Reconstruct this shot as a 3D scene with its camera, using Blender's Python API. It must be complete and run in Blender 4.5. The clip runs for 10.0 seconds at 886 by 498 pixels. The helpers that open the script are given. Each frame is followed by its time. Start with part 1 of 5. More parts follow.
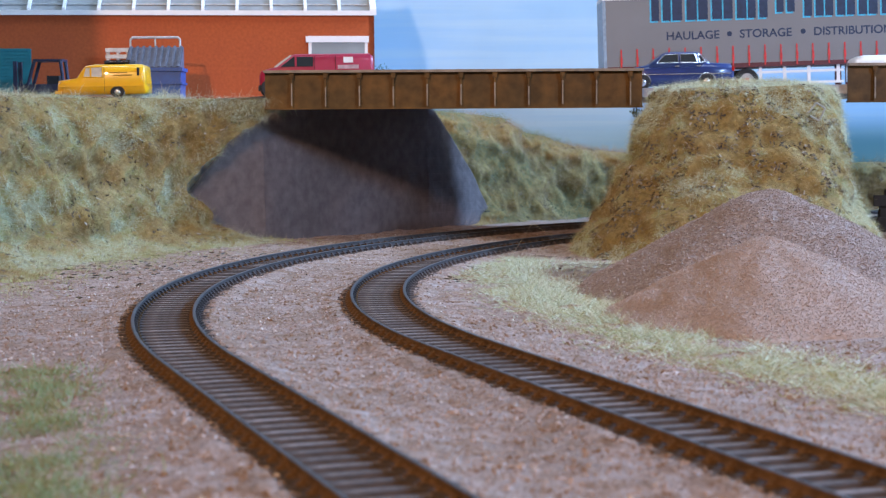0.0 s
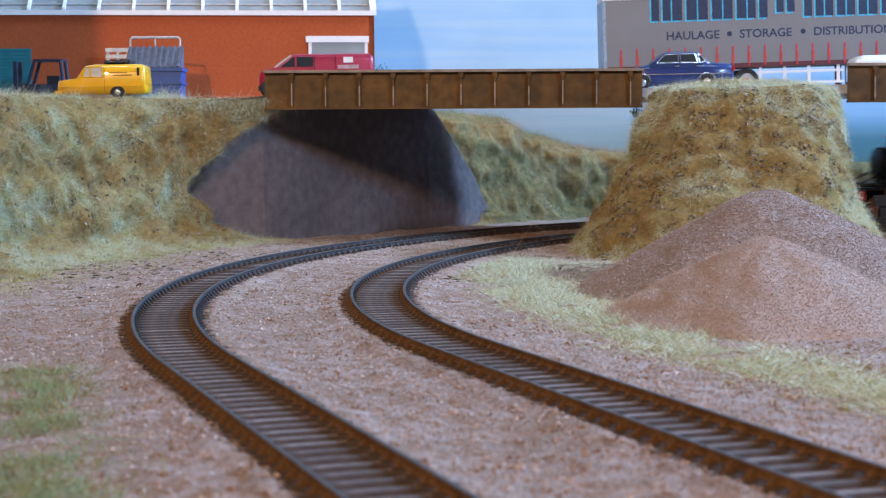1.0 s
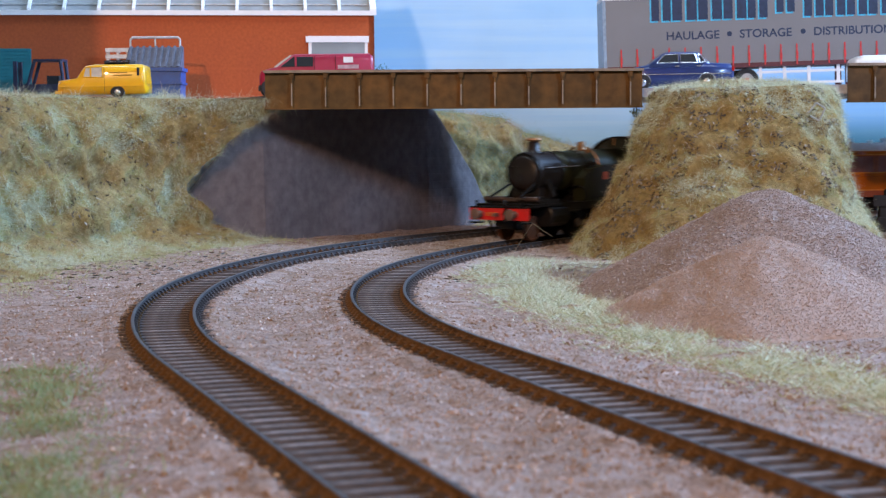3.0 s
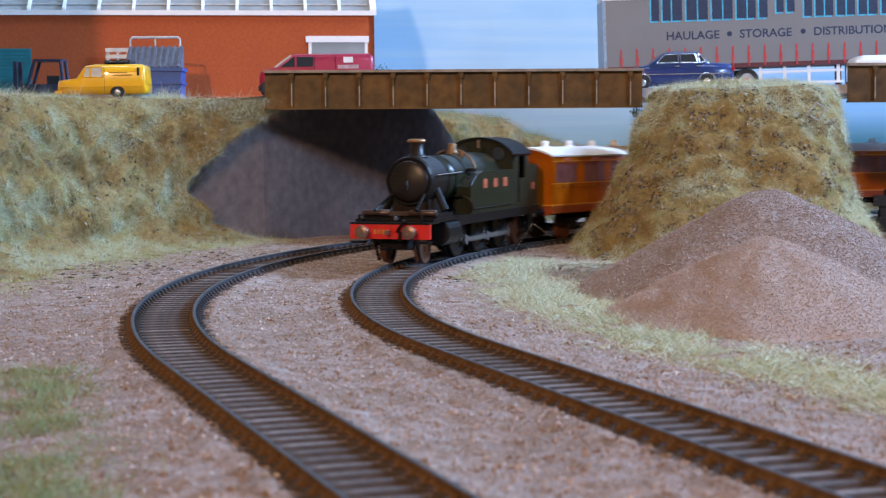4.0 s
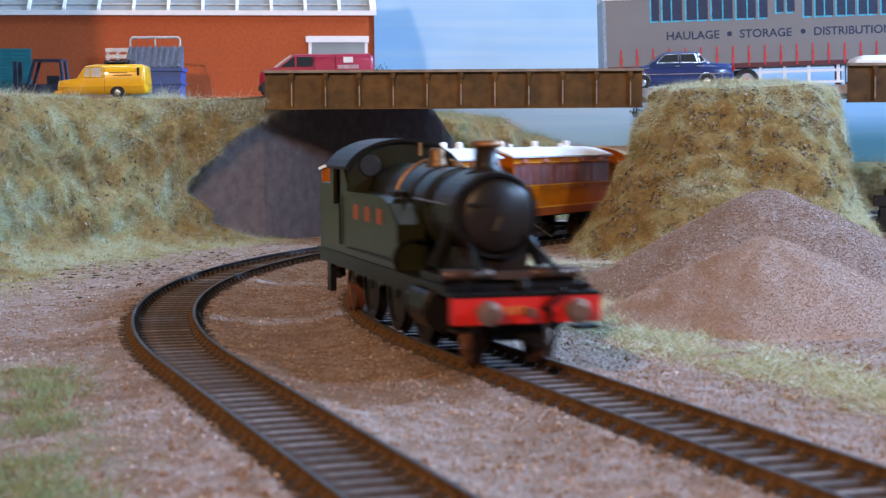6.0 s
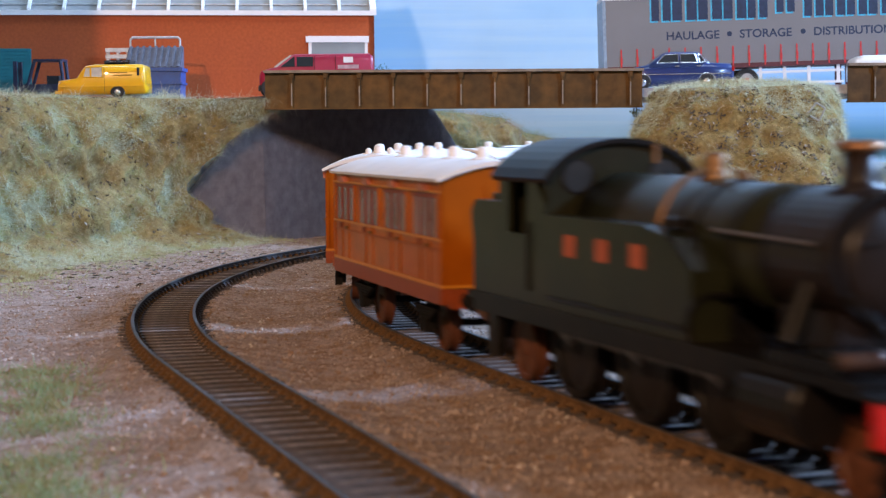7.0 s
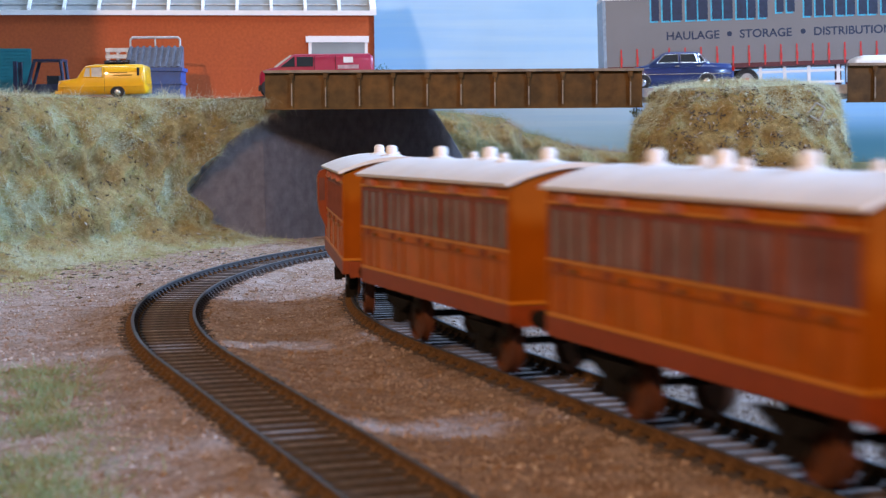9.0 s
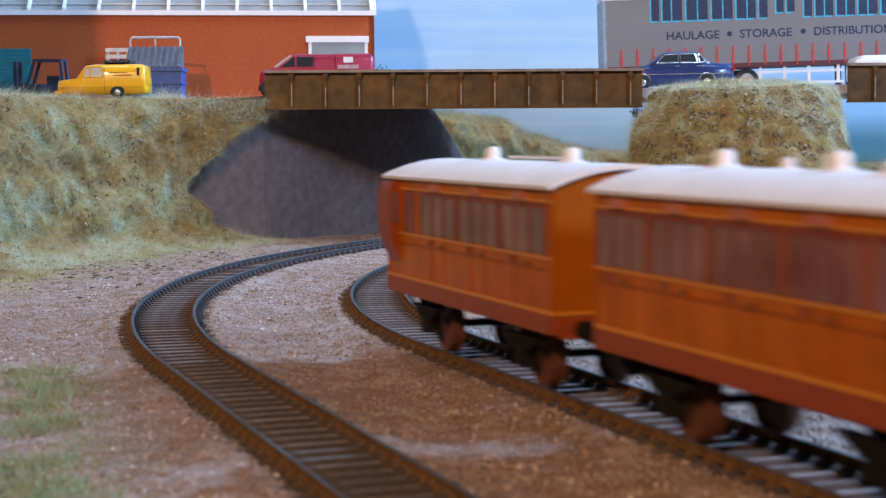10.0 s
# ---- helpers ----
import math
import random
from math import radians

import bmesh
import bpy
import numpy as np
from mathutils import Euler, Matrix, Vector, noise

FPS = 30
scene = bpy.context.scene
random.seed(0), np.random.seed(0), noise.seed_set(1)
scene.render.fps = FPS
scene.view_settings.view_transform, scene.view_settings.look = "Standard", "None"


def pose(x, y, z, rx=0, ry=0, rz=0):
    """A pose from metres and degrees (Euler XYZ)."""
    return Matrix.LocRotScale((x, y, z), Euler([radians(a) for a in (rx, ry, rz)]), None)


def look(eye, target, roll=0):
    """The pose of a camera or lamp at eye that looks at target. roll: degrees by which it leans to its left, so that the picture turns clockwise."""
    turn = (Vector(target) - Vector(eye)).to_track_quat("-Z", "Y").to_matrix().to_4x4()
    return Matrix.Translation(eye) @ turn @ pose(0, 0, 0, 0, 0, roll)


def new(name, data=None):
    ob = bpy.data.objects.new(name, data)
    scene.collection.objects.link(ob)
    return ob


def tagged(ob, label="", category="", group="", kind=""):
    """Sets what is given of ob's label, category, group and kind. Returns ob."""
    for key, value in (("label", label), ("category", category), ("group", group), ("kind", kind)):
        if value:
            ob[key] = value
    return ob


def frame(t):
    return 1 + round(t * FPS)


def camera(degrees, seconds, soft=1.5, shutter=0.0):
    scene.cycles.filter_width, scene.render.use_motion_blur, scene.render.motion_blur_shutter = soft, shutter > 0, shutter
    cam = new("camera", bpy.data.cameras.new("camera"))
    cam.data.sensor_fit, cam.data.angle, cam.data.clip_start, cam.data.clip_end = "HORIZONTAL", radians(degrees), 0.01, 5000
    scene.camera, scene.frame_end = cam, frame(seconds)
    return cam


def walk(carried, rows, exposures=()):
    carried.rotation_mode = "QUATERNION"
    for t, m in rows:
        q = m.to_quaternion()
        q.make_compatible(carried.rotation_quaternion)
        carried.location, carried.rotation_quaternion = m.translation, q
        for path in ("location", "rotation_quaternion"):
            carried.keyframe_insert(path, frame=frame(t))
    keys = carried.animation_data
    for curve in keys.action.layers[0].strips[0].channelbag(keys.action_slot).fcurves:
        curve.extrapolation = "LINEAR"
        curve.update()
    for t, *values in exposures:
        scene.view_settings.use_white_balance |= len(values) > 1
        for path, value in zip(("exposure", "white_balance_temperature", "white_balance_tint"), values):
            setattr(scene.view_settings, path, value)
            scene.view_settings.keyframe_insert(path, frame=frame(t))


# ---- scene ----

# The layout is a 4 mm to the foot model railway, built at its true size. Plan numbers are in millimetres.
MM = 0.001
CAM_Z = 53.5          # lens above the ballast
RAIL_Z = 4.5          # top of the rails above the ballast

cam = camera(30.0, 10.0, soft=1.05, shutter=0.9)
EYE = (0.0, 0.0, CAM_Z * MM)
AIM = (0.0, 1.0, CAM_Z * MM - math.tan(radians(3.891)))
walk(cam, [(0.0, look(EYE, AIM, -0.35)), (10.0, look(EYE, AIM, -0.35))])
cam.data.dof.use_dof = True
cam.data.dof.focus_distance = 0.63
cam.data.dof.aperture_fstop = 52.0

# ---------------------------------------------------------------- light
world = bpy.data.worlds.new("hall")
scene.world = world
world.use_nodes = True
world.node_tree.nodes["Background"].inputs[0].default_value = (1.0, 0.80, 0.64, 1)
world.node_tree.nodes["Background"].inputs[1].default_value = 0.12


def area_lamp(name, eye, target, size, size_y, power, colour, spread=180):
    data = bpy.data.lights.new(name, "AREA")
    data.shape, data.size, data.size_y = "RECTANGLE", size, size_y
    data.energy, data.color, data.spread = power, colour, radians(spread)
    ob = new(name, data)
    ob.matrix_world = look(eye, target)
    return tagged(ob, kind="structure")


# cool strip lamps over the right-hand end and the front right of the layout, warm hall lamp behind the viewer, cool lamp over the backscene
area_lamp("strip_lamp", (1.32, 1.00, 0.86), (0.0, 0.50, 0.0), 0.20, 0.20, 55.0, (0.36, 0.590, 1.0))
area_lamp("strip_lamp", (0.85, -0.15, 0.48), (0.0, 0.75, 0.03), 0.12, 0.12, 10.0, (0.42, 0.64, 1.0))
area_lamp("hall_lamp", (-0.55, -1.40, 0.84), (0.0, 0.8, 0.05), 0.09, 0.09, 28.5, (1.0, 0.60, 0.34))
area_lamp("backscene_lamp", (0.0, 0.70, 0.62), (0.05, 1.13, 0.10), 0.9, 0.08, 2.35, (0.70, 0.86, 1.0))
scene.view_settings.exposure = 0.0

# ---------------------------------------------------------------- materials


def mat(name, base, rough=0.6, metal=0.0, var=0.25, scale=400.0, bump=0.0, second=None, second_scale=60.0, second_amt=0.5,
        island=0.0, objvar=0.0, spec=0.5, bump_scale=None, coat=0.0, third=None, third_scale=20.0, third_amt=0.6):
    """A procedural surface: base colour, fine grain, larger patches of a second colour, and relief."""
    m = bpy.data.materials.new(name)
    m.use_nodes = True
    nt = m.node_tree
    n, l = nt.nodes, nt.links
    b = n["Principled BSDF"]
    b.inputs["Roughness"].default_value = rough
    b.inputs["Metallic"].default_value = metal
    b.inputs["Specular IOR Level"].default_value = spec
    b.inputs["Coat Weight"].default_value = coat
    tc = n.new("ShaderNodeTexCoord")
    grain = n.new("ShaderNodeTexNoise")
    grain.inputs["Scale"].default_value = scale
    grain.inputs["Detail"].default_value = 4
    l.new(tc.outputs["Object"], grain.inputs["Vector"])
    src = None
    col = n.new("ShaderNodeMix")
    col.data_type = "RGBA"
    col.inputs[6].default_value = (*base, 1)
    if second:
        patch = n.new("ShaderNodeTexNoise")
        patch.inputs["Scale"].default_value = second_scale
        patch.inputs["Detail"].default_value = 5
        l.new(tc.outputs["Object"], patch.inputs["Vector"])
        ramp = n.new("ShaderNodeMapRange")
        ramp.inputs[1].default_value, ramp.inputs[2].default_value = 0.42, 0.62
        ramp.inputs[3].default_value, ramp.inputs[4].default_value = 0.0, second_amt
        l.new(patch.outputs["Fac"], ramp.inputs[0])
        l.new(ramp.outputs[0], col.inputs[0])
        col.inputs[7].default_value = (*second, 1)
    else:
        col.inputs[0].default_value = 0.0
    val = n.new("ShaderNodeMapRange")
    val.inputs[1].default_value, val.inputs[2].default_value = 0.3, 0.7
    val.inputs[3].default_value, val.inputs[4].default_value = 1 - var, 1 + var
    l.new(grain.outputs["Fac"], val.inputs[0])
    tone = col.outputs[2]
    if third:
        broad = n.new("ShaderNodeTexNoise")
        broad.inputs["Scale"].default_value = third_scale
        broad.inputs["Detail"].default_value = 3
        l.new(tc.outputs["Object"], broad.inputs["Vector"])
        cut = n.new("ShaderNodeMapRange")
        cut.inputs[1].default_value, cut.inputs[2].default_value = 0.45, 0.60
        cut.inputs[3].default_value, cut.inputs[4].default_value = 0.0, third_amt
        l.new(broad.outputs["Fac"], cut.inputs[0])
        mix = n.new("ShaderNodeMix")
        mix.data_type = "RGBA"
        l.new(cut.outputs[0], mix.inputs[0])
        l.new(tone, mix.inputs[6])
        mix.inputs[7].default_value = (*third, 1)
        tone = mix.outputs[2]
    hsv = n.new("ShaderNodeHueSaturation")
    l.new(tone, hsv.inputs["Color"])
    src = val.outputs[0]
    if island or objvar:
        rnd = n.new("ShaderNodeNewGeometry" if island else "ShaderNodeObjectInfo")
        rm = n.new("ShaderNodeMapRange")
        amt = island or objvar
        rm.inputs[3].default_value, rm.inputs[4].default_value = 1 - amt, 1 + amt
        l.new(rnd.outputs["Random Per Island" if island else "Random"], rm.inputs[0])
        mu = n.new("ShaderNodeMath")
        mu.operation = "MULTIPLY"
        l.new(src, mu.inputs[0])
        l.new(rm.outputs[0], mu.inputs[1])
        src = mu.outputs[0]
    l.new(src, hsv.inputs["Value"])
    l.new(hsv.outputs[0], b.inputs["Base Color"])
    if bump:
        bn = n.new("ShaderNodeBump")
        bn.inputs["Strength"].default_value = bump
        bn.inputs["Distance"].default_value = 0.0006
        g2 = n.new("ShaderNodeTexNoise")
        g2.inputs["Scale"].default_value = bump_scale or scale
        g2.inputs["Detail"].default_value = 6
        l.new(tc.outputs["Object"], g2.inputs["Vector"])
        l.new(g2.outputs["Fac"], bn.inputs["Height"])
        l.new(bn.outputs[0], b.inputs["Normal"])
    return m


def fibre_mat(name, colours, spread=1.0):
    """Scenic fibres or grains: each takes one of the colours, drawn in towards their mean by spread."""
    mean = [sum(c[i] for c in colours) / len(colours) for i in range(3)]
    colours = [tuple(mean[i] + (c[i] - mean[i]) * spread for i in range(3)) for c in colours]
    m = bpy.data.materials.new(name)
    m.use_nodes = True
    nt = m.node_tree
    b = nt.nodes["Principled BSDF"]
    b.inputs["Roughness"].default_value = 0.75
    b.inputs["Specular IOR Level"].default_value = 0.2
    geo = nt.nodes.new("ShaderNodeNewGeometry")
    ramp = nt.nodes.new("ShaderNodeValToRGB")
    ramp.color_ramp.interpolation = "LINEAR"
    els = ramp.color_ramp.elements
    els[0].position, els[0].color = 0.0, (*colours[0], 1)
    els[1].position, els[1].color = 1.0, (*colours[-1], 1)
    for i, c in enumerate(colours[1:-1]):
        e = els.new((i + 1) / (len(colours) - 1))
        e.color = (*c, 1)
    nt.links.new(geo.outputs["Random Per Island"], ramp.inputs[0])
    nt.links.new(ramp.outputs[0], b.inputs["Base Color"])
    return m


BALLAST = mat("ballast", (0.37, 0.285, 0.25), 0.95, var=0.35, scale=900, bump=0.9, second=(0.25, 0.155, 0.10), second_scale=150, second_amt=0.85, third=(0.27, 0.19, 0.145), third_scale=28, third_amt=0.6, spec=0.1, bump_scale=1100)
GRAIN = fibre_mat("ballast_grain", [(0.26, 0.19, 0.155), (0.36, 0.275, 0.24), (0.42, 0.33, 0.295), (0.33, 0.24, 0.20), (0.46, 0.38, 0.35), (0.30, 0.22, 0.18), (0.39, 0.30, 0.26), (0.58, 0.52, 0.48)])
RUSTY_GRAIN = fibre_mat("rust_stained_grain", [(0.25, 0.16, 0.105), (0.32, 0.215, 0.155), (0.21, 0.13, 0.08), (0.36, 0.27, 0.21)])
SOIL = mat("soil", (0.23, 0.155, 0.055), 0.95, var=0.35, scale=420, bump=1.0, second=(0.29, 0.245, 0.12), second_scale=48, second_amt=0.7, spec=0.1)
SPOIL_COARSE = mat("spoil_coarse", (0.30, 0.235, 0.21), 0.95, var=0.3, scale=700, bump=1.0, second=(0.26, 0.20, 0.175), second_scale=45, second_amt=0.5, spec=0.1, bump_scale=800)
SPOIL_GRAIN_COARSE = fibre_mat("spoil_grain_coarse", [(0.22, 0.165, 0.145), (0.28, 0.22, 0.195), (0.33, 0.265, 0.24), (0.25, 0.185, 0.155), (0.36, 0.30, 0.28), (0.29, 0.225, 0.20), (0.47, 0.42, 0.39)], 0.7)
SPOIL = mat("spoil", (0.38, 0.29, 0.25), 0.95, var=0.2, scale=900, bump=0.6, second=(0.33, 0.235, 0.18), second_scale=50, second_amt=0.5, spec=0.1, bump_scale=900)
SPOIL_GRAIN = fibre_mat("spoil_grain", [(0.33, 0.245, 0.205), (0.39, 0.30, 0.26), (0.42, 0.335, 0.30), (0.36, 0.27, 0.225), (0.44, 0.36, 0.33), (0.38, 0.29, 0.25), (0.58, 0.52, 0.47)], 0.7)
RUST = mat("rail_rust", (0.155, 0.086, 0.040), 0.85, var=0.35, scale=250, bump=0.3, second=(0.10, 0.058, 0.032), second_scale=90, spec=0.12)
STEEL = mat("rail_steel", (0.070, 0.066, 0.068), 0.55, 0.2, var=0.25, scale=200, spec=0.3)
# Sleeper sides coloured darker to stand for the shade in the gaps.
SLEEPER_SIDE_SHADE = mat("sleeper_side_shade", (0.075, 0.064, 0.064), 0.85, var=0.3, scale=300, second=(0.09, 0.05, 0.03), second_scale=80)
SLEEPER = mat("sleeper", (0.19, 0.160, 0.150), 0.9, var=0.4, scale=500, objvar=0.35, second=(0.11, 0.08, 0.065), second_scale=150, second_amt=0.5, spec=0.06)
GIRDER = mat("girder_paint", (0.080, 0.043, 0.013), 0.5, var=0.35, scale=160, bump=0.25, second=(0.14, 0.066, 0.016), second_scale=45, second_amt=0.8, spec=0.25)
GIRDER_EDGE = mat("girder_worn_edge", (0.22, 0.17, 0.13), 0.5, var=0.3, scale=200)
STONE = mat("wall_stone", (0.150, 0.130, 0.136), 0.85, var=0.2, scale=180, bump=0.45, second=(0.112, 0.096, 0.098), second_scale=24, second_amt=0.7, spec=0.15, bump_scale=120)


def add_courses(m, width, height, strength):
    """Faint recessed joints of coursed stone."""
    nt = m.node_tree
    b = nt.nodes["Principled BSDF"]
    old = b.inputs["Normal"].links[0].from_socket
    tc = nt.nodes.new("ShaderNodeTexCoord")
    mp = nt.nodes.new("ShaderNodeMapping")
    mp.inputs["Rotation"].default_value = (radians(90), 0, radians(0))
    br = nt.nodes.new("ShaderNodeTexBrick")
    br.inputs["Scale"].default_value = 1.0
    br.inputs["Brick Width"].default_value, br.inputs["Row Height"].default_value = width, height
    br.inputs["Mortar Size"].default_value, br.inputs["Mortar Smooth"].default_value = height * 0.09, 0.6
    nt.links.new(tc.outputs["Object"], mp.inputs["Vector"])
    nt.links.new(mp.outputs[0], br.inputs["Vector"])
    bn = nt.nodes.new("ShaderNodeBump")
    bn.invert = True
    bn.inputs["Strength"].default_value, bn.inputs["Distance"].default_value = strength, 0.0006
    nt.links.new(br.outputs["Fac"], bn.inputs["Height"])
    nt.links.new(old, bn.inputs["Normal"])
    nt.links.new(bn.outputs[0], b.inputs["Normal"])


add_courses(STONE, 0.013, 0.0046, 0.16)
DARK = mat("dark_underside", (0.035, 0.032, 0.035), 0.8, var=0.2)
BRICK = mat("brick_card", (0.41, 0.092, 0.030), 0.8, var=0.12, scale=600, second=(0.37, 0.080, 0.03), second_scale=40, spec=0.2)
SHADE_BOARD = mat("shade_board_grey", (0.30, 0.30, 0.31), 0.8, scale=30)
WHITE = mat("white_plastic", (0.80, 0.79, 0.80), 0.45, var=0.04, scale=120)
GLAZE = mat("roof_glazing", (0.27, 0.28, 0.285), 0.25, var=0.15, scale=60)
TEAL = mat("teal_door", (0.012, 0.16, 0.19), 0.5, var=0.12, scale=200)
# Darker tones for one side of the rails and of the chairs.
DARK_RAIL = mat("dark_rail_side", (0.050, 0.045, 0.045), 0.7, var=0.3, scale=250, spec=0.15)
DARK_CHAIR = mat("dark_chair", (0.075, 0.062, 0.060), 0.8, var=0.4, scale=350, spec=0.1)
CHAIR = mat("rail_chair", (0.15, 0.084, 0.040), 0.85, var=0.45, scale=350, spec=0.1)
# Near-black bed: the shade between the sleepers is put into its colour.
TRACKBED = mat("trackbed_shade", (0.035, 0.031, 0.032), 0.85, var=0.4, scale=500, bump=0.6, second=(0.05, 0.036, 0.028), second_scale=60)


def painted_sky():
    """Brushed sky wash in level streaks, with a teal sea along its foot at the right-hand end."""
    m = mat("painted_sky", (0.36, 0.60, 0.88), 0.9, var=0.04, scale=20, second=(0.52, 0.74, 0.93), second_scale=3.2, second_amt=0.6, spec=0.05)
    nt = m.node_tree
    n, l = nt.nodes, nt.links
    b = n["Principled BSDF"]
    wash = b.inputs["Base Color"].links[0].from_socket
    tc = n.new("ShaderNodeTexCoord")
    mp = n.new("ShaderNodeMapping")
    mp.inputs["Scale"].default_value = (5.0, 5.0, 130.0)
    mp.inputs["Rotation"].default_value = (0, radians(2.0), 0)
    l.new(tc.outputs["Object"], mp.inputs["Vector"])
    streak = n.new("ShaderNodeTexNoise")
    streak.inputs["Scale"].default_value, streak.inputs["Detail"].default_value = 1.0, 4
    l.new(mp.outputs[0], streak.inputs["Vector"])
    amt = n.new("ShaderNodeMapRange")
    amt.inputs[1].default_value, amt.inputs[2].default_value = 0.45, 0.72
    amt.inputs[3].default_value, amt.inputs[4].default_value = 0.0, 0.5
    l.new(streak.outputs["Fac"], amt.inputs[0])
    pale = n.new("ShaderNodeMix")
    pale.data_type = "RGBA"
    pale.inputs[7].default_value = (0.58, 0.76, 0.88, 1)
    l.new(amt.outputs[0], pale.inputs[0])
    l.new(wash, pale.inputs[6])
    sep = n.new("ShaderNodeSeparateXYZ")
    l.new(tc.outputs["Object"], sep.inputs[0])
    low, far = n.new("ShaderNodeMapRange"), n.new("ShaderNodeMapRange")
    low.interpolation_type = far.interpolation_type = "SMOOTHSTEP"
    low.inputs[1].default_value, low.inputs[2].default_value = 0.072, 0.046
    far.inputs[1].default_value, far.inputs[2].default_value = 0.03, 0.26
    far.inputs[3].default_value = 0.15
    l.new(sep.outputs["Z"], low.inputs[0])
    l.new(sep.outputs["X"], far.inputs[0])
    both = n.new("ShaderNodeMath")
    both.operation = "MULTIPLY"
    l.new(low.outputs[0], both.inputs[0])
    l.new(far.outputs[0], both.inputs[1])
    sea = n.new("ShaderNodeMix")
    sea.data_type = "RGBA"
    sea.inputs[7].default_value = (0.12, 0.27, 0.33, 1)
    l.new(both.outputs[0], sea.inputs[0])
    l.new(pale.outputs[2], sea.inputs[6])
    l.new(sea.outputs[2], b.inputs["Base Color"])
    return m


SKY = painted_sky()
ROAD = mat("card_road", (0.38, 0.37, 0.40), 0.85, var=0.15, scale=300, second=(0.30, 0.29, 0.31), second_scale=40)


# ---------------------------------------------------------------- mesh helpers


def part(name, bm, material, parent=None, label="", smooth=False, bevel=0.0, kind=""):
    """Links a bmesh, drawn in millimetres, as one mesh object under its thing."""
    if bevel:
        sharp = [e for e in bm.edges if len(e.link_faces) == 2 and e.calc_face_angle(0) > 0.6]
        bmesh.ops.bevel(bm, geom=sharp, offset=bevel, segments=2, affect="EDGES", profile=0.6, clamp_overlap=True)
    bmesh.ops.recalc_face_normals(bm, faces=bm.faces[:])
    bm.transform(Matrix.Scale(MM, 4))
    me = bpy.data.meshes.new(name)
    bm.to_mesh(me)
    bm.free()
    for m in (material if isinstance(material, (list, tuple)) else [material]):
        me.materials.append(m)
    if smooth:
        for p in me.polygons:
            p.use_smooth = True
    ob = new(name, me)
    if parent is not None:
        ob.parent = parent
    if label:
        ob["label"] = label
    if kind:
        ob["kind"] = kind
    return ob


def thing(name, label, category, at=None, group="", kind=""):
    ob = new(name)
    ob.empty_display_size = 0.01
    if at is not None:
        ob.matrix_world = at
    return tagged(ob, label, category, group, kind)


def place(x, y, z, rx=0, ry=0, rz=0):
    return pose(x * MM, y * MM, z * MM, rx, ry, rz)


def box(x0, x1, y0, y1, z0, z1, bm=None, m=None):
    bm = bm or bmesh.new()
    vs = [bm.verts.new(Vector((x, y, z)) if m is None else m @ Vector((x, y, z))) for z in (z0, z1) for y in (y0, y1) for x in (x0, x1)]
    for f in ((0, 1, 3, 2), (4, 6, 7, 5), (0, 4, 5, 1), (2, 3, 7, 6), (0, 2, 6, 4), (1, 5, 7, 3)):
        bm.faces.new([vs[i] for i in f])
    return bm


def rod(p0, p1, r0, r1=None, seg=16, bm=None):
    """A round bar from p0 to p1."""
    bm = bm or bmesh.new()
    r1 = r0 if r1 is None else r1
    p0, p1 = Vector(p0), Vector(p1)
    q = (p1 - p0).to_track_quat("Z", "Y")
    rings = []
    for p, r in ((p0, r0), (p1, r1)):
        rings.append([bm.verts.new(p + q @ Vector((r * math.cos(a), r * math.sin(a), 0))) for a in (2 * math.pi * i / seg for i in range(seg))])
    for i in range(seg):
        bm.faces.new((rings[0][i], rings[0][(i + 1) % seg], rings[1][(i + 1) % seg], rings[1][i]))
    bm.faces.new(rings[0][::-1])
    bm.faces.new(rings[1])
    return bm


def lathe(profile, origin, axis="Z", seg=20, bm=None):
    """Turns (radius, height) pairs about an axis through origin."""
    bm = bm or bmesh.new()
    o = Vector(origin)
    q = {"Z": Euler((0, 0, 0)), "X": Euler((0, radians(90), 0)), "Y": Euler((radians(-90), 0, 0))}[axis].to_quaternion()
    rings = []
    for r, h in profile:
        rings.append([bm.verts.new(o + q @ Vector((r * math.cos(a), r * math.sin(a), h))) for a in (2 * math.pi * i / seg for i in range(seg))])
    for a, b in zip(rings, rings[1:]):
        for i in range(seg):
            bm.faces.new((a[i], a[(i + 1) % seg], b[(i + 1) % seg], b[i]))
    bm.faces.new(rings[0][::-1])
    bm.faces.new(rings[-1])
    return bm


def prism(outline, y0, y1, bm=None, plane="XZ"):
    """A flat outline drawn in a plane, given thickness across it."""
    bm = bm or bmesh.new()
    def at(a, b, d):
        return {"XZ": (a, d, b), "YZ": (d, a, b), "XY": (a, b, d)}[plane]
    front = [bm.verts.new(at(a, b, y0)) for a, b in outline]
    back = [bm.verts.new(at(a, b, y1)) for a, b in outline]
    n = len(outline)
    bm.faces.new(front)
    bm.faces.new(back[::-1])
    for i in range(n):
        bm.faces.new((front[i], back[i], back[(i + 1) % n], front[(i + 1) % n]))
    return bm


def loft(sections, bm=None, closed=True):
    """Skins equal rings of points."""
    bm = bm or bmesh.new()
    rings = [[bm.verts.new(p) for p in s] for s in sections]
    n = len(rings[0])
    for a, b in zip(rings, rings[1:]):
        for i in range(n if closed else n - 1):
            bm.faces.new((a[i], a[(i + 1) % n], b[(i + 1) % n], b[i]))
    if closed:
        bm.faces.new(rings[0][::-1])
        bm.faces.new(rings[-1])
    return bm


def mesh_from(name, verts, faces, material, parent=None, kind="stuff"):
    me = bpy.data.meshes.new(name)
    me.from_pydata(verts, [], faces)
    me.materials.append(material)
    ob = new(name, me)
    if parent is not None:
        ob.parent = parent
    ob["kind"] = kind
    return ob


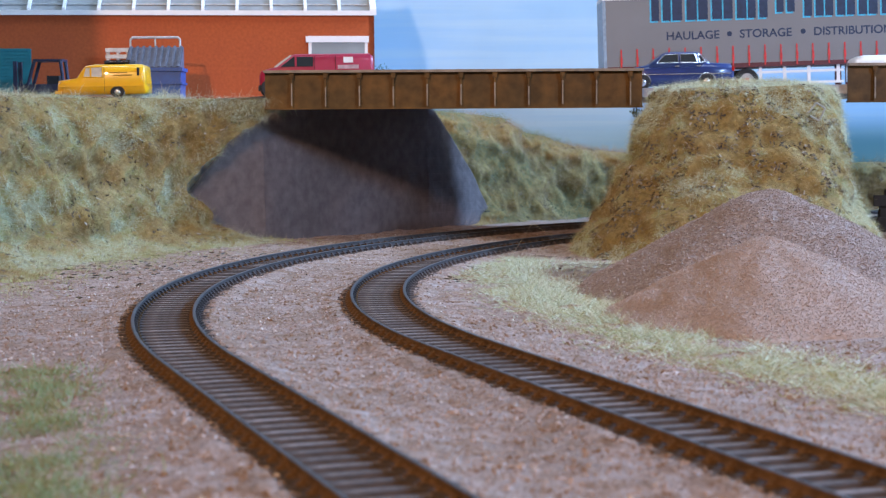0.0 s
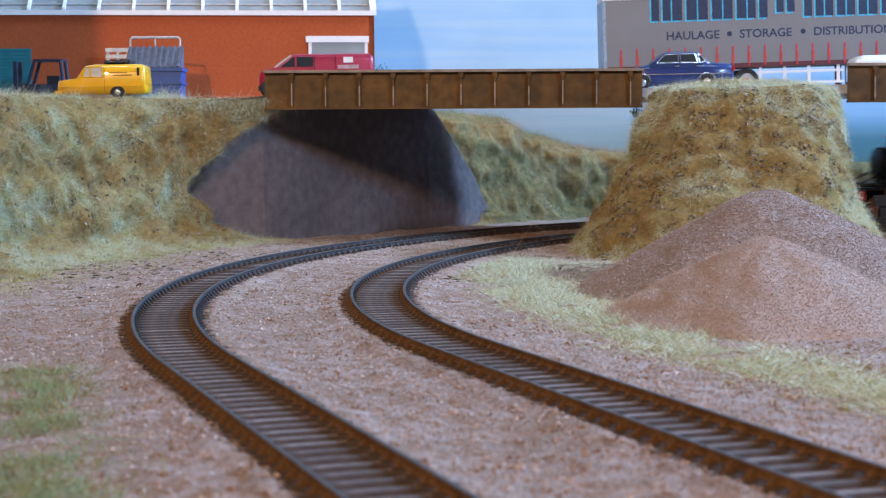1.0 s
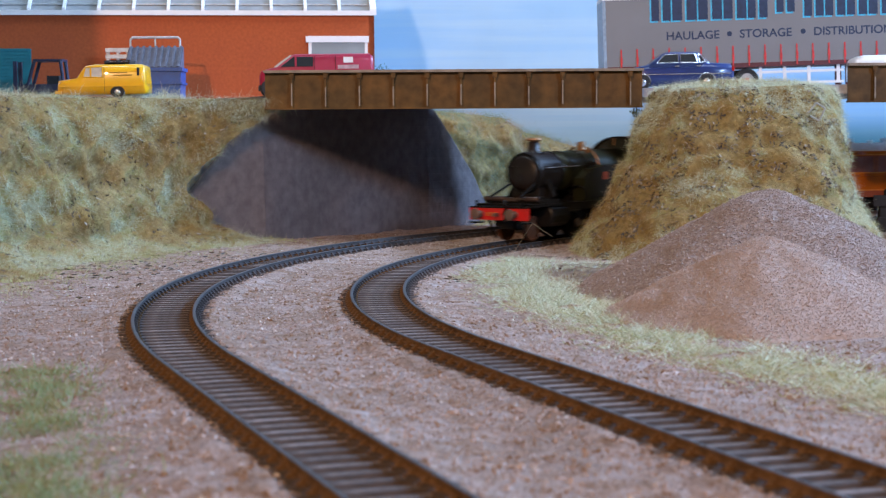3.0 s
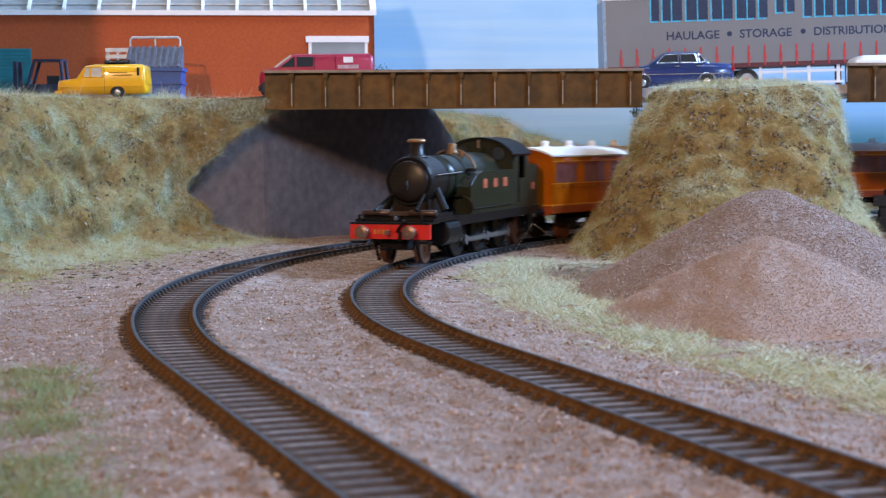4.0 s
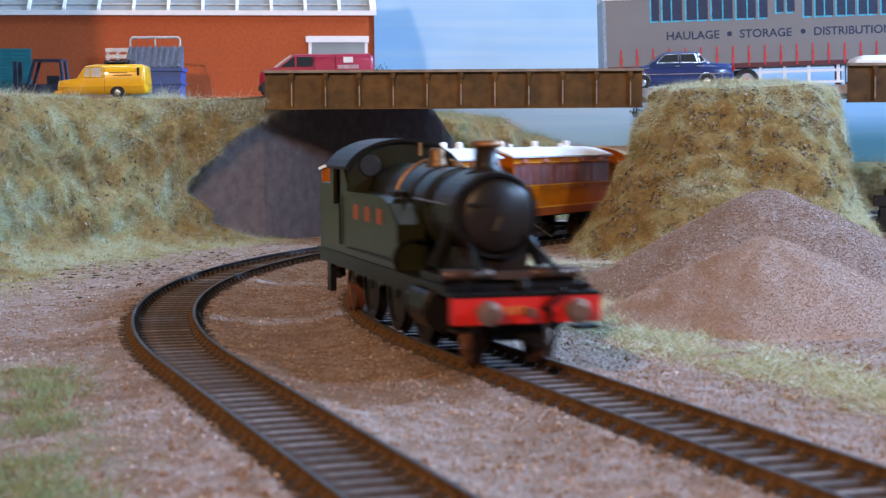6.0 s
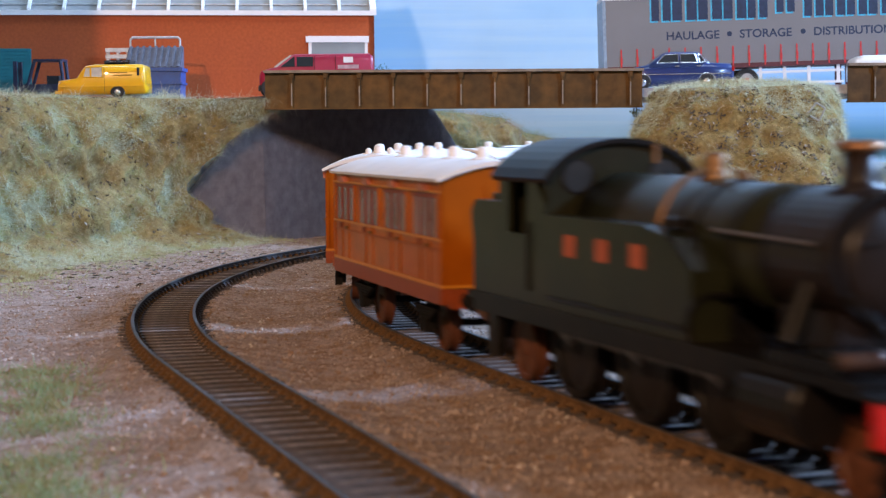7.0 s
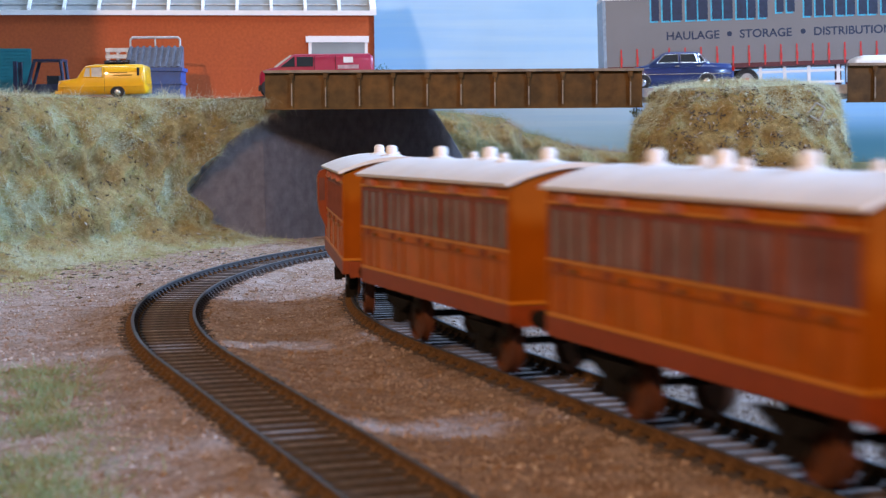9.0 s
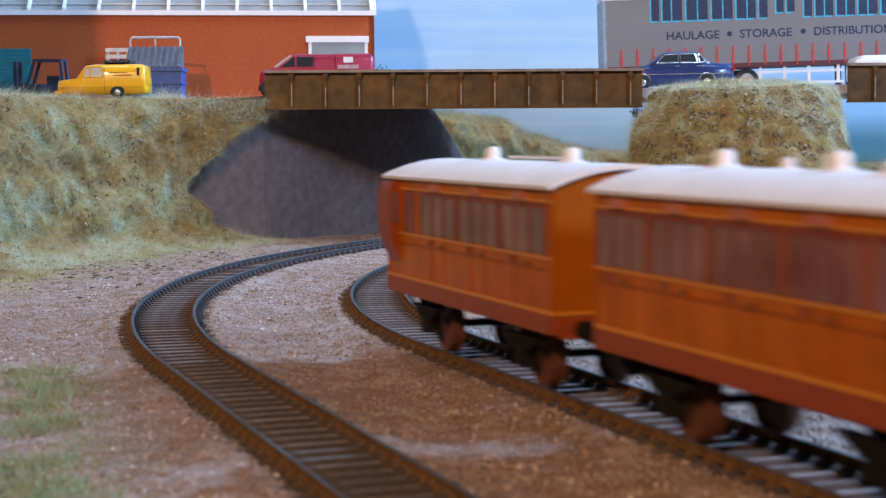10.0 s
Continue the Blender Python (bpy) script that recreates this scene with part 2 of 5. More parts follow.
# ---------------------------------------------------------------- the two tracks: a straight, then a curve away to the right
H0 = radians(109.143)
CENTRE = (454.33, 544.54)
NEAR_R, FAR_R = 475.55, 539.22


def along(s, radius=NEAR_R, off=0.0):
    """Plan place and heading at s mm along a track, 0 where its curve begins, growing away from the viewer."""
    h = H0 - (s / radius if s > 0 else 0.0)
    x = CENTRE[0] - (radius + off) * math.sin(h)
    y = CENTRE[1] + (radius + off) * math.cos(h)
    if s < 0:
        x += s * math.cos(H0)
        y += s * math.sin(H0)
    return x, y, h


# ---------------------------------------------------------------- ground and backscene
def lumps(x, y, z, size, amount):
    return noise.noise(Vector((x / size, y / size, z / size))) * amount


def off_track(x, y):
    """Distance of a plan point from the nearer track's centre line."""
    if (x - CENTRE[0]) * math.cos(H0) + (y - CENTRE[1]) * math.sin(H0) < 0:
        r = (CENTRE[0] - x) * math.sin(H0) - (CENTRE[1] - y) * math.cos(H0)
    else:
        r = math.hypot(x - CENTRE[0], y - CENTRE[1])
    return min(abs(r - NEAR_R), abs(r - FAR_R))


def ground_z(x, y):
    away = min(1.0, max(0.0, (off_track(x, y) - 15.0) / 12.0))
    if off_track(x, y) < 9.6:
        return -1.5
    shoulder = 1.75 * math.exp(-((max(off_track(x, y), 12.0) - 12.0) / 13.0) ** 2)
    return shoulder + away * (0.5 + lumps(x, y, 1, 9, 0.9) + lumps(x, y, 5, 34, 1.3)) + lumps(x, y, 3, 3.5, 0.25) - 0.3


def build_ground():
    xs = np.concatenate([np.linspace(-900, -330, 8), np.arange(-320, 341, 3.0), np.linspace(350, 1000, 9)])
    ys = np.concatenate([np.linspace(-700, 130, 10), np.arange(140, 1001, 3.0), np.linspace(1010, 1128, 4)])
    verts = [(x * MM, y * MM, ground_z(x, y) * MM) for y in ys for x in xs]
    w = len(xs)
    faces = [(j * w + i, j * w + i + 1, (j + 1) * w + i + 1, (j + 1) * w + i) for j in range(len(ys) - 1) for i in range(w - 1)]
    ob = mesh_from("ground", verts, faces, BALLAST, kind="structure")
    for p in ob.data.polygons:
        p.use_smooth = True
    tagged(ob, "pinkish brown ballast and scatter over the layout's baseboard", "ground")
    board = part("baseboard", box(-900, 1000, -700, 1129, -22, -3.2), mat("baseboard_ply", (0.35, 0.24, 0.14), 0.7, scale=90), kind="structure")
    tagged(board, "plywood baseboard under the scenery", "baseboard")


build_ground()

# Unseen board, added only to block light from the building's left end.
wing = part("wing_board", box(-760, -232, 698, 704, 84, 420), SHADE_BOARD, kind="structure")
tagged(wing, "unseen grey board added to shade the building's left end", "wing board")
sky = part("backdrop", box(-1100, 1300, 1130, 1138, -22, 620), SKY, kind="structure")
tagged(sky, "sky-blue painted backscene board with faint clouds", "backdrop")


# ---------------------------------------------------------------- tracks
def sweep(radius, off, profile, s0, s1, step=6.0):
    bm = bmesh.new()
    rings = []
    s = s0
    while s <= s1:
        x, y, h = along(s, radius)
        nx, ny = -math.sin(h), math.cos(h)
        rings.append([bm.verts.new((x + nx * (off + a), y + ny * (off + a), z)) for a, z in profile])
        s += step
    n = len(profile)
    for a, b in zip(rings, rings[1:]):
        for i in range(n):
            f = bm.faces.new((a[i], a[(i + 1) % n], b[(i + 1) % n], b[i]))
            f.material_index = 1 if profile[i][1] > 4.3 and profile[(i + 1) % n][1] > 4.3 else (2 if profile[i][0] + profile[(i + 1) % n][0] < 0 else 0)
    bm.faces.new(rings[0][::-1])
    bm.faces.new(rings[-1])
    return bm


RAIL = [(-0.75, 2.8), (0.75, 2.8), (0.75, 3.0), (0.24, 3.2), (0.24, 3.85), (0.46, 3.98), (0.46, 4.38), (0.38, 4.5), (-0.38, 4.5), (-0.46, 4.38), (-0.46, 3.98), (-0.24, 3.85), (-0.24, 3.2), (-0.75, 3.0)]


def sleeper_mesh():
    bm = bmesh.new()
    box(-1.15, 1.15, -12.8, 12.8, -1.6, 1.75, bm)
    for y in (-8.4, 8.4):
        box(-0.85, 0.85, y - 1.9, y + 1.9, 1.75, 2.25, bm)
        for d in (-1, 1):
            prism([(y + d * 0.35, 2.25), (y + d * 0.35, 3.1), (y + d * 0.85, 3.05), (y + d * 1.55, 2.25)], -0.6, 0.6, bm, plane="YZ")
    bm.transform(Matrix.Scale(MM, 4))
    me = bpy.data.meshes.new("sleeper")
    bmesh.ops.recalc_face_normals(bm, faces=bm.faces[:])
    bm.to_mesh(me)
    bm.free()
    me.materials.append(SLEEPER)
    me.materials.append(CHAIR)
    me.materials.append(SLEEPER_SIDE_SHADE)
    me.materials.append(DARK_CHAIR)
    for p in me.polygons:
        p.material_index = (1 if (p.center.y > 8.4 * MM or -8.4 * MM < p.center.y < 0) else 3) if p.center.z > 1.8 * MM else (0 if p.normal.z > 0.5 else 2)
    return me


def build_track(name, radius, label):
    t = thing(name, label, "railway track", kind="structure")
    part("trackbed", sweep(radius, 0.0, [(-12.4, -1.4), (12.4, -1.4), (12.4, 1.1), (-12.4, 1.1)], -640, 900), TRACKBED, t, "bed coloured dark for the shade between the sleepers")
    for off in (-8.4, 8.4):
        part("rail", sweep(radius, off, RAIL, -640, 900), [RUST, STEEL, DARK_RAIL], t, "rust-sided rail with a worn grey top")
    for side in (-1, 1):
        bm = bmesh.new()
        rings = []
        for s in np.arange(-640, 900, 2.5):
            x, y, h = along(s, radius)
            nx, ny = -math.sin(h) * side, math.cos(h) * side
            row = []
            for off, z in SHOULDER:
                w = off + lumps(s, off * 3, side * 40 + radius, 7, 1.6) + lumps(s, off * 3, side * 70, 2.6, 0.7)
                k = 0.5 if off < 13 else 0.8
                px, py = x + nx * w, y + ny * w
                row.append(bm.verts.new((px, py, z + lumps(px, py, 11, 6, k) + lumps(px, py, 17, 2.6, 0.5 * k))))
            rings.append(row)
        for a, b in zip(rings, rings[1:]):
            for i in range(len(SHOULDER) - 1):
                bm.faces.new((a[i], b[i], b[i + 1], a[i + 1]))
        part("ballast_shoulder", bm, BALLAST, t, "pinkish ballast heaped over the sleeper ends", smooth=True)
    return t


SHOULDER = ((10.2, 0.0), (10.6, 1.4), (11.3, 2.05), (12.8, 2.25), (15.0, 2.0), (18.5, 1.1), (23.0, -0.9))
TRACKS = [(build_track("track_1", FAR_R, "outer curved railway track, rusty rails on grey sleepers"), FAR_R),
          (build_track("track_2", NEAR_R, "inner curved railway track, rusty rails on grey sleepers"), NEAR_R)]


# ---------------------------------------------------------------- banks round the outside of the curve
def road_z(x):
    return 76.0 + 0.012 * x


def ring_bank(name, a0, a1, foot, top, label, flat=60.0, material=None, lean=lambda v: 0.0, rise=lambda a: 28.0, apron=14.0):
    """A grassed bank that follows the curve between two angles; foot(a): its radius; top(a): its height."""
    bm = bmesh.new()
    na, nv = int(abs(a1 - a0) * 9.5) + 2, 34
    grid = []
    for i in range(na + 1):
        row = []
        for j in range(nv + 4):
            v = j / nv
            a = a0 + (a1 - a0) * i / na + lean(min(v, 1.0)) * (i / na) ** 3
            c, s = math.cos(radians(a)), math.sin(radians(a))
            r0, zt = foot(a), top(a)
            if v <= 1:
                u = min(1, v / 0.24)
                w = max(0, (v - 0.24) / 0.76)
                r = r0 - apron * (1 - u) + rise(a) * (0.57 * w + 0.43 * max(0, w - 0.85) / 0.15)
                z = zt * (0.15 * u ** 1.6 + 0.85 * w ** 0.92)
                k = min(1, v * 6) * (1 - 0.8 * max(0, v - 0.9) / 0.1)
            else:
                r = r0 + rise(a) + flat * (v - 1) * nv / 3 * min(1, max(0, (a - 154.5) / 2.0) if a1 > 140 else 1)
                z, k = zt, 0.12
            x, y = CENTRE[0] + r * c, CENTRE[1] + r * s
            d = (lumps(x, y, z, 26, 8.0) + lumps(x, y, z, 9, 5.0) + lumps(x, y, z, 4, 1.6)) * k
            row.append(bm.verts.new((x - d * c, y - d * s, z - 0.6 + (lumps(y, x, z, 14, 2.5) * k))))
        grid.append(row)
    for a, b in zip(grid, grid[1:]):
        for j in range(len(a) - 1):
            bm.faces.new((a[j], b[j], b[j + 1], a[j + 1]))
    ob = part(name, bm, material or SOIL, smooth=True, kind="structure")
    return tagged(ob, label, "grass bank")


left_bank = ring_bank("bank_left", 190, 153.0, lambda a: 652 - 19 * max(0, 158 - a) / 5.0, lambda a: road_z(CENTRE[0] + 668 * math.cos(radians(a))) - 0.6,
                      "steep model embankment of straw-coloured and green static grass", flat=330, lean=lambda v: float(np.interp(v, [0, 0.25, 0.42, 0.6, 0.8, 1.0], [-0.6, 0.5, 1.8, 1.1, -0.4, -2.6])), apron=34.0, rise=lambda a: 24 - 44 * min(1, max(0, 159 - a) / 7.0) ** 1.2)
far_bank = ring_bank("bank_far", 136, 96, lambda a: 646 - max(0, 124 - a) * 3.4, lambda a: float(np.interp(a, [96, 109, 120, 123, 125, 126.8, 128, 131, 136], [34, 36, 42, 46, 54, 57, 66, 69, 72])),
                     "distant grassy slope beyond the bridge, straw and green", flat=14)


# ---------------------------------------------------------------- the mound between the two bridges
def build_mound():
    bm = bmesh.new()
    rings = []
    nz, na = 34, 130
    for j in range(nz + 4):
        v = min(1.0, j / nz)
        z = 75.5 * (1 - (1 - v) ** 1.05)
        cx, cy = 128 + 15 * v, 757 + 30 * v ** 1.3
        foot = (1 - v) ** 2.4
        hx, hy = 42 + 18 * foot + 9 * (1 - v), 42 + 22 * foot + 14 * (1 - v)
        round_off = 1 - 0.09 * (max(0.0, v - 0.8) / 0.2) ** 2
        hx, hy = hx * round_off, hy * round_off
        if j > nz:
            q = 1 - (j - nz) / 3.3
            hx, hy = hx * q, hy * q
            z += 3.2 * (1 - q * q)
        ring = []
        for i in range(na):
            a = 2 * math.pi * i / na
            c, s = math.cos(a), math.sin(a)
            p = (abs(c) ** 2.6 + abs(s) ** 2.6) ** (-1 / 2.6)
            x, y = cx + hx * p * c, cy + hy * p * s
            k = min(1, v * 8) * (1 if j <= nz else 0.15)
            d = (lumps(x, y, z, 24, 6.0) + lumps(x, y, z, 8, 4.5) + lumps(x, y, z, 4, 1.5)) * k
            ring.append(bm.verts.new((x + d * c, y + d * s, z - 0.6 + (lumps(y, x, 7, 15, 1.2) if j >= nz else 0))))
        rings.append(ring)
    for a, b in zip(rings, rings[1:]):
        for i in range(na):
            bm.faces.new((a[i], a[(i + 1) % na], b[(i + 1) % na], b[i]))
    bm.faces.new(rings[-1])
    return tagged(part("mound", bm, SOIL, smooth=True, kind="structure"), "tall grass-covered mound carrying the ends of two bridges", "grass mound")


mound = build_mound()


def spoil_heap(cx, cy, radius, height, seed, label, material):
    bm = bmesh.new()
    nr, na = 30, 96
    rings = []
    for j in range(nr + 1):
        u = j / nr
        z = height * (1 - (math.sqrt(u * u + 0.012) - 0.1095) / 0.9) if u < 0.97 else -0.8
        z = max(z, -0.8) - 0.3
        ring = []
        for i in range(na if j else 1):
            a = 2 * math.pi * i / na
            rr = radius * u * (1 + lumps(math.cos(a) * 2, math.sin(a) * 2, seed, 1.0, 0.12))
            x, y = rr * math.cos(a), rr * math.sin(a)
            ring.append(bm.verts.new((cx + x, cy + y, z + lumps(x, y, seed, 10, 0.9) + lumps(x, y, seed, 2.6, 0.5))))
        rings.append(ring)
    for i in range(na):
        bm.faces.new((rings[0][0], rings[1][i], rings[1][(i + 1) % na]))
    for a, b in zip(rings[1:], rings[2:]):
        for i in range(na):
            bm.faces.new((a[i], a[(i + 1) % na], b[(i + 1) % na], b[i]))
    ob = part("spoil_heap", bm, material, smooth=True)
    return tagged(ob, label, "spoil heap", "heaps beside the track")


heaps = [spoil_heap(112, 566, 69, 35.0, 3, "large conical heap of grey-brown granular spoil", SPOIL_COARSE),
         spoil_heap(95, 482, 52, 24.0, 8, "smaller pinkish heap of fine spoil before a larger one", SPOIL)]



def earth_patch():
    bm = bmesh.new()
    rings = []
    for j in range(13):
        u = j / 12
        ring = []
        for i in range(48):
            a = 2 * math.pi * i / 48
            k = u * (1 + 0.25 * noise.noise(Vector((math.cos(a) * 2, math.sin(a) * 2, 4))))
            x, y = 60 + 25 * k * math.cos(a), 640 + 46 * k * math.sin(a)
            z = ground_z(x, y) + 2.2 * (1 - u ** 2) + lumps(x, y, 2, 5, 1.2) * (1 - u) - 0.3
            ring.append(bm.verts.new((x, y, z)))
        rings.append(ring)
    for a, b in zip(rings, rings[1:]):
        for i in range(48):
            bm.faces.new((a[i], a[(i + 1) % 48], b[(i + 1) % 48], b[i]))
    ob = part("earth_patch", bm, mat("dark_earth", (0.115, 0.068, 0.036), 0.95, var=0.6, scale=500, bump=1.0, second=(0.28, 0.20, 0.14), second_scale=90), smooth=True, kind="structure")
    return tagged(ob, "dark brown earth between the heap and the mound", "earth")


earth = earth_patch()

# ---------------------------------------------------------------- abutment, bridges and road
def build_abutment():
    """Main face under the bridge and a splayed wing whose top slopes to the ground."""
    wall = thing("wall_abutment", "weathered blue-grey stone abutment wall under the bridge", "abutment", kind="structure")
    def face(a, b, top, n, name, lean=0.06):
        bm = bmesh.new()
        ax, bx = Vector((*a, 0)), Vector((*b, 0))
        d = (bx - ax).normalized()
        out = Vector((d.y, -d.x, 0))
        rows = 36
        front, back = [], []
        for i in range(n + 1):
            p = ax.lerp(bx, i / n)
            t = top(i / n)
            col = []
            for j in range(rows + 1):
                z = -1.0 + (t + 1) * j / rows
                chip = -0.9 * max(0.0, noise.noise(Vector((p.x / 6 + p.y / 6, 3, z / 2.2))) - 0.42) * 2.2
                q = p - out * (z * lean) + out * (lumps(p.x, p.y, z, 5, 0.35) + lumps(p.x, p.y, z, 19, 0.9) + chip)
                col.append(bm.verts.new((q.x, q.y, z)))
            front.append(col)
            back.append([bm.verts.new((p.x - out.x * 7, p.y - out.y * 7, -1)), bm.verts.new((p.x - out.x * 7, p.y - out.y * 7, t))])
        for i in range(n):
            for j in range(rows):
                bm.faces.new((front[i][j], front[i + 1][j], front[i + 1][j + 1], front[i][j + 1]))
            bm.faces.new((front[i][rows], front[i + 1][rows], back[i + 1][1], back[i][1]))
            bm.faces.new((back[i][0], back[i][1], back[i + 1][1], back[i + 1][0]))
        return part(name, bm, STONE, wall, smooth=True)
    face((-145, 815), (-91, 850), lambda u: 71 * u, 50, "wing_wall", 0.02)
    face((-91.2, 849.6), (-8, 962), lambda u: 72.0, 64, "wall_face", 0.02)
    face((-8.2, 961.8), (31.5, 1028), lambda u: float(np.interp(u, [0, 0.1, 0.35, 0.68, 1], [72, 69.5, 55, 31, 3])), 36, "wing_wall", 0.02)


build_abutment()


def girder(x0, x1, y, z0, z1, first, pitch, tilt=0.0):
    g = thing("bridge_girder", "rusty brown plate girder bridge side with vertical stiffeners", "bridge girder", place(0, y, 0), "bridge sides")
    part("web", box(x0, x1, 0, 1.6, z0 + 0.6, z1 - 1.2), GIRDER, g)
    part("top_flange", box(x0 - 0.4, x1 + 0.4, -3.4, 3.6, z1 - 1.3, z1), [GIRDER_EDGE], g, "worn pale-edged flange", bevel=0.25)
    part("bottom_flange", box(x0 - 0.2, x1 + 0.2, -2.2, 3.2, z0, z0 + 0.8), GIRDER, g, bevel=0.2)
    x = first
    while x < x1:
        bm = box(x - 0.45, x + 0.45, -2.1, 0.05, z0 + 0.8, z1 - 1.3)
        box(x - 1.2, x + 1.2, -0.45, 0.02, z0 + 0.85, z1 - 1.35, bm)
        prism([(x - 0.4, z1 - 1.35), (x - 0.4, z1 - 4.0), (x + 0.4, z1 - 4.0), (x + 0.4, z1 - 1.35)], -2.9, -2.05, bm)
        st = part("stiffener", bm, GIRDER, g, bevel=0.15)
        part("bracket", prism([(x - 1.3, z1 - 1.35), (x - 1.0, z1 - 4.2), (x + 1.0, z1 - 4.2), (x + 1.3, z1 - 1.35)], -2.6, -0.4), GIRDER, st)
        part("worn_edge", box(x - 0.36, x + 0.36, -2.3, -2.0, z0 + 1.0 + random.random(), z0 + 10 + 4 * random.random()), GIRDER_EDGE, st, "scuffed pale edge")
        x += pitch
    return g


girder(-88.5, 100.1, 830, 67.4, 86.9, -75.0, 16.9)
girder(203.0, 420.0, 830, 69.3, 88.8, 216.0, 16.9)


def build_road():
    bm = bmesh.new()
    for x0, x1, y0, y1 in ((-88, 89.9, 835, 966), (90, 430, 835, 995)):
        vs = []
        for t in (0, -4.5):
            vs.append([bm.verts.new((x, y, road_z(x) + t)) for x, y in ((x0, y0), (x1, y0), (x1, y1), (x0, y1))])
        bm.faces.new(vs[0])
        bm.faces.new(vs[1][::-1])
        for i in range(4):
            bm.faces.new((vs[0][i], vs[1][i], vs[1][(i + 1) % 4], vs[0][(i + 1) % 4]))
    tagged(part("road", bm, ROAD, kind="structure"), "grey card road deck carried over the railway", "road")
    bm = bmesh.new()
    for x0, x1, y0, y1 in ((-460, -60, 832, 1128),):
        vs = [bm.verts.new((x, y, road_z(x) + 0.15)) for x, y in ((x0, 850), (-185, 850), (-150, 900), (-104, 884), (-88.2, 852), (-88.2, 970), (-24, 970), (-10, y1), (x0, y1))]
        bm.faces.new(vs)
    tagged(part("yard", bm, ROAD, kind="structure"), "pale grey yard surface before the brick building", "yard")


build_road()


# ---------------------------------------------------------------- brick building
def build_building():
    b = thing("industrial_building", "orange-red brick industrial unit with white gutter and glazed roof", "building", place(-39, 962, road_z(-39) - 1.5, 0, 0, 6.0))
    # local: x runs left along the front (negative), y into the building
    L, Ht, D = 330, 49.4, 120
    part("wall", box(-L, 0, 0, 3, 0, Ht + 2), BRICK, b, "painted brick front wall")
    part("gable_wall", prism([(0, 0), (D, 0), (D, Ht), (D / 2, Ht + 44), (0, Ht)], -3, -0.05, plane="YZ"), BRICK, b)
    part("back_wall", box(-L, -3.1, D - 3, D, 0, Ht), BRICK, b)
    part("gutter", box(-L, 1.2, -2.2, 0.6, Ht, Ht + 2.7), WHITE, b, "white gutter", bevel=0.3)
    part("roof_sheet", prism([(0.5, Ht + 2.2), (D / 2, Ht + 46), (D / 2, Ht + 44), (0.5, Ht + 0.7)], -L, 0, plane="YZ"), GLAZE, b, "grey translucent roof sheets")
    part("roof_sheet", prism([(D - 0.5, Ht + 2.2), (D / 2 + 0.1, Ht + 46), (D / 2 + 0.1, Ht + 44), (D - 0.5, Ht + 0.7)], -L, 0, plane="YZ"), GLAZE, b)
    part("verge", prism([(-1.8, Ht + 0.8), (-1.8, Ht + 3.6), (D / 2, Ht + 48.2), (D / 2, Ht + 45)], -2.4, 1.2, plane="YZ"), WHITE, b, "white verge board")
    slope = (46 - 2.2) / (D / 2)
    x = -20
    while x > -L:
        part("glazing_bar", prism([(0.2, Ht + 2.3), (0.2, Ht + 4.2), (D / 2, Ht + 47.6), (D / 2, Ht + 46.1)], x - 0.9, x + 0.9, plane="YZ"), WHITE, b)
        x -= 19.5
    for k in (5.5, 14, 24):
        part("purlin", box(-L, -2.5, k - 0.4, k + 0.4, Ht + 2.3 + slope * k, Ht + 3.0 + slope * k), mat("purlin_grey", (0.5, 0.5, 0.5), 0.5), b)
    w = part("window", box(-37, -5, -0.7, 0.3, 20, 35.2), mat("window_glass", (0.30, 0.34, 0.36), 0.12, scale=30), b, "grey glazed window")
    part("window_frame", box(-38, -36.2, -1.4, 0.2, 20, 35.2), WHITE, w)
    part("window_frame", box(-5.6, -3.9, -1.4, 0.2, 20, 35.2), WHITE, w)
    part("lintel", box(-39.5, -3.2, -2.0, 0.2, 34.0, 37.6), WHITE, w, bevel=0.3)
    part("window_sill", box(-39, -3.6, -2.0, 0.2, 18.3, 19.8), WHITE, w)
    d = part("roller_door", box(-240, -194.5, -0.6, 0.3, 0, 30.5), TEAL, b, "teal roller shutter door")
    for k in range(15):
        part("slat", box(-239.5, -195, -1.0, -0.5, 1 + k * 2, 2.6 + k * 2), TEAL, d)


build_building()


# ---------------------------------------------------------------- road vehicles and yard things
def car_paint(name, colour):
    return mat(name, colour, 0.28, var=0.05, scale=150, coat=0.4)


YELLOW = car_paint("yellow_paint", (0.78, 0.42, 0.01))
RED = mat("red_paint", (0.34, 0.012, 0.045), 0.42, var=0.08, scale=150, coat=0.1)
NAVY = car_paint("blue_paint", (0.010, 0.026, 0.12))
TYRE = mat("tyre", (0.02, 0.02, 0.022), 0.85)
CHROME = mat("chrome", (0.6, 0.6, 0.62), 0.25, 0.9)
GLASS = mat("dark_glass", (0.03, 0.035, 0.04), 0.08, var=0.05)
PALE_GLASS = mat("pale_glass", (0.55, 0.52, 0.48), 0.1, var=0.1)


def wheel(parent, x, y, r, w, side):
    t = part("wheel", lathe([(r * 0.6, -w / 2), (r * 0.93, -w / 2), (r, -w * 0.3), (r, w * 0.3), (r * 0.93, w / 2), (r * 0.6, w / 2)], (x, y, r), "Y", 20), TYRE, parent)
    part("hub", lathe([(r * 0.58, -0.1), (r * 0.58, w * 0.15), (r * 0.3, w * 0.3), (r * 0.12, w * 0.34)] if side > 0 else [(r * 0.12, -w * 0.34), (r * 0.3, -w * 0.3), (r * 0.58, -w * 0.15), (r * 0.58, 0.1)], (x, y + side * w * 0.3, r), "Y", 16), CHROME, t, "silver hub")
    return t


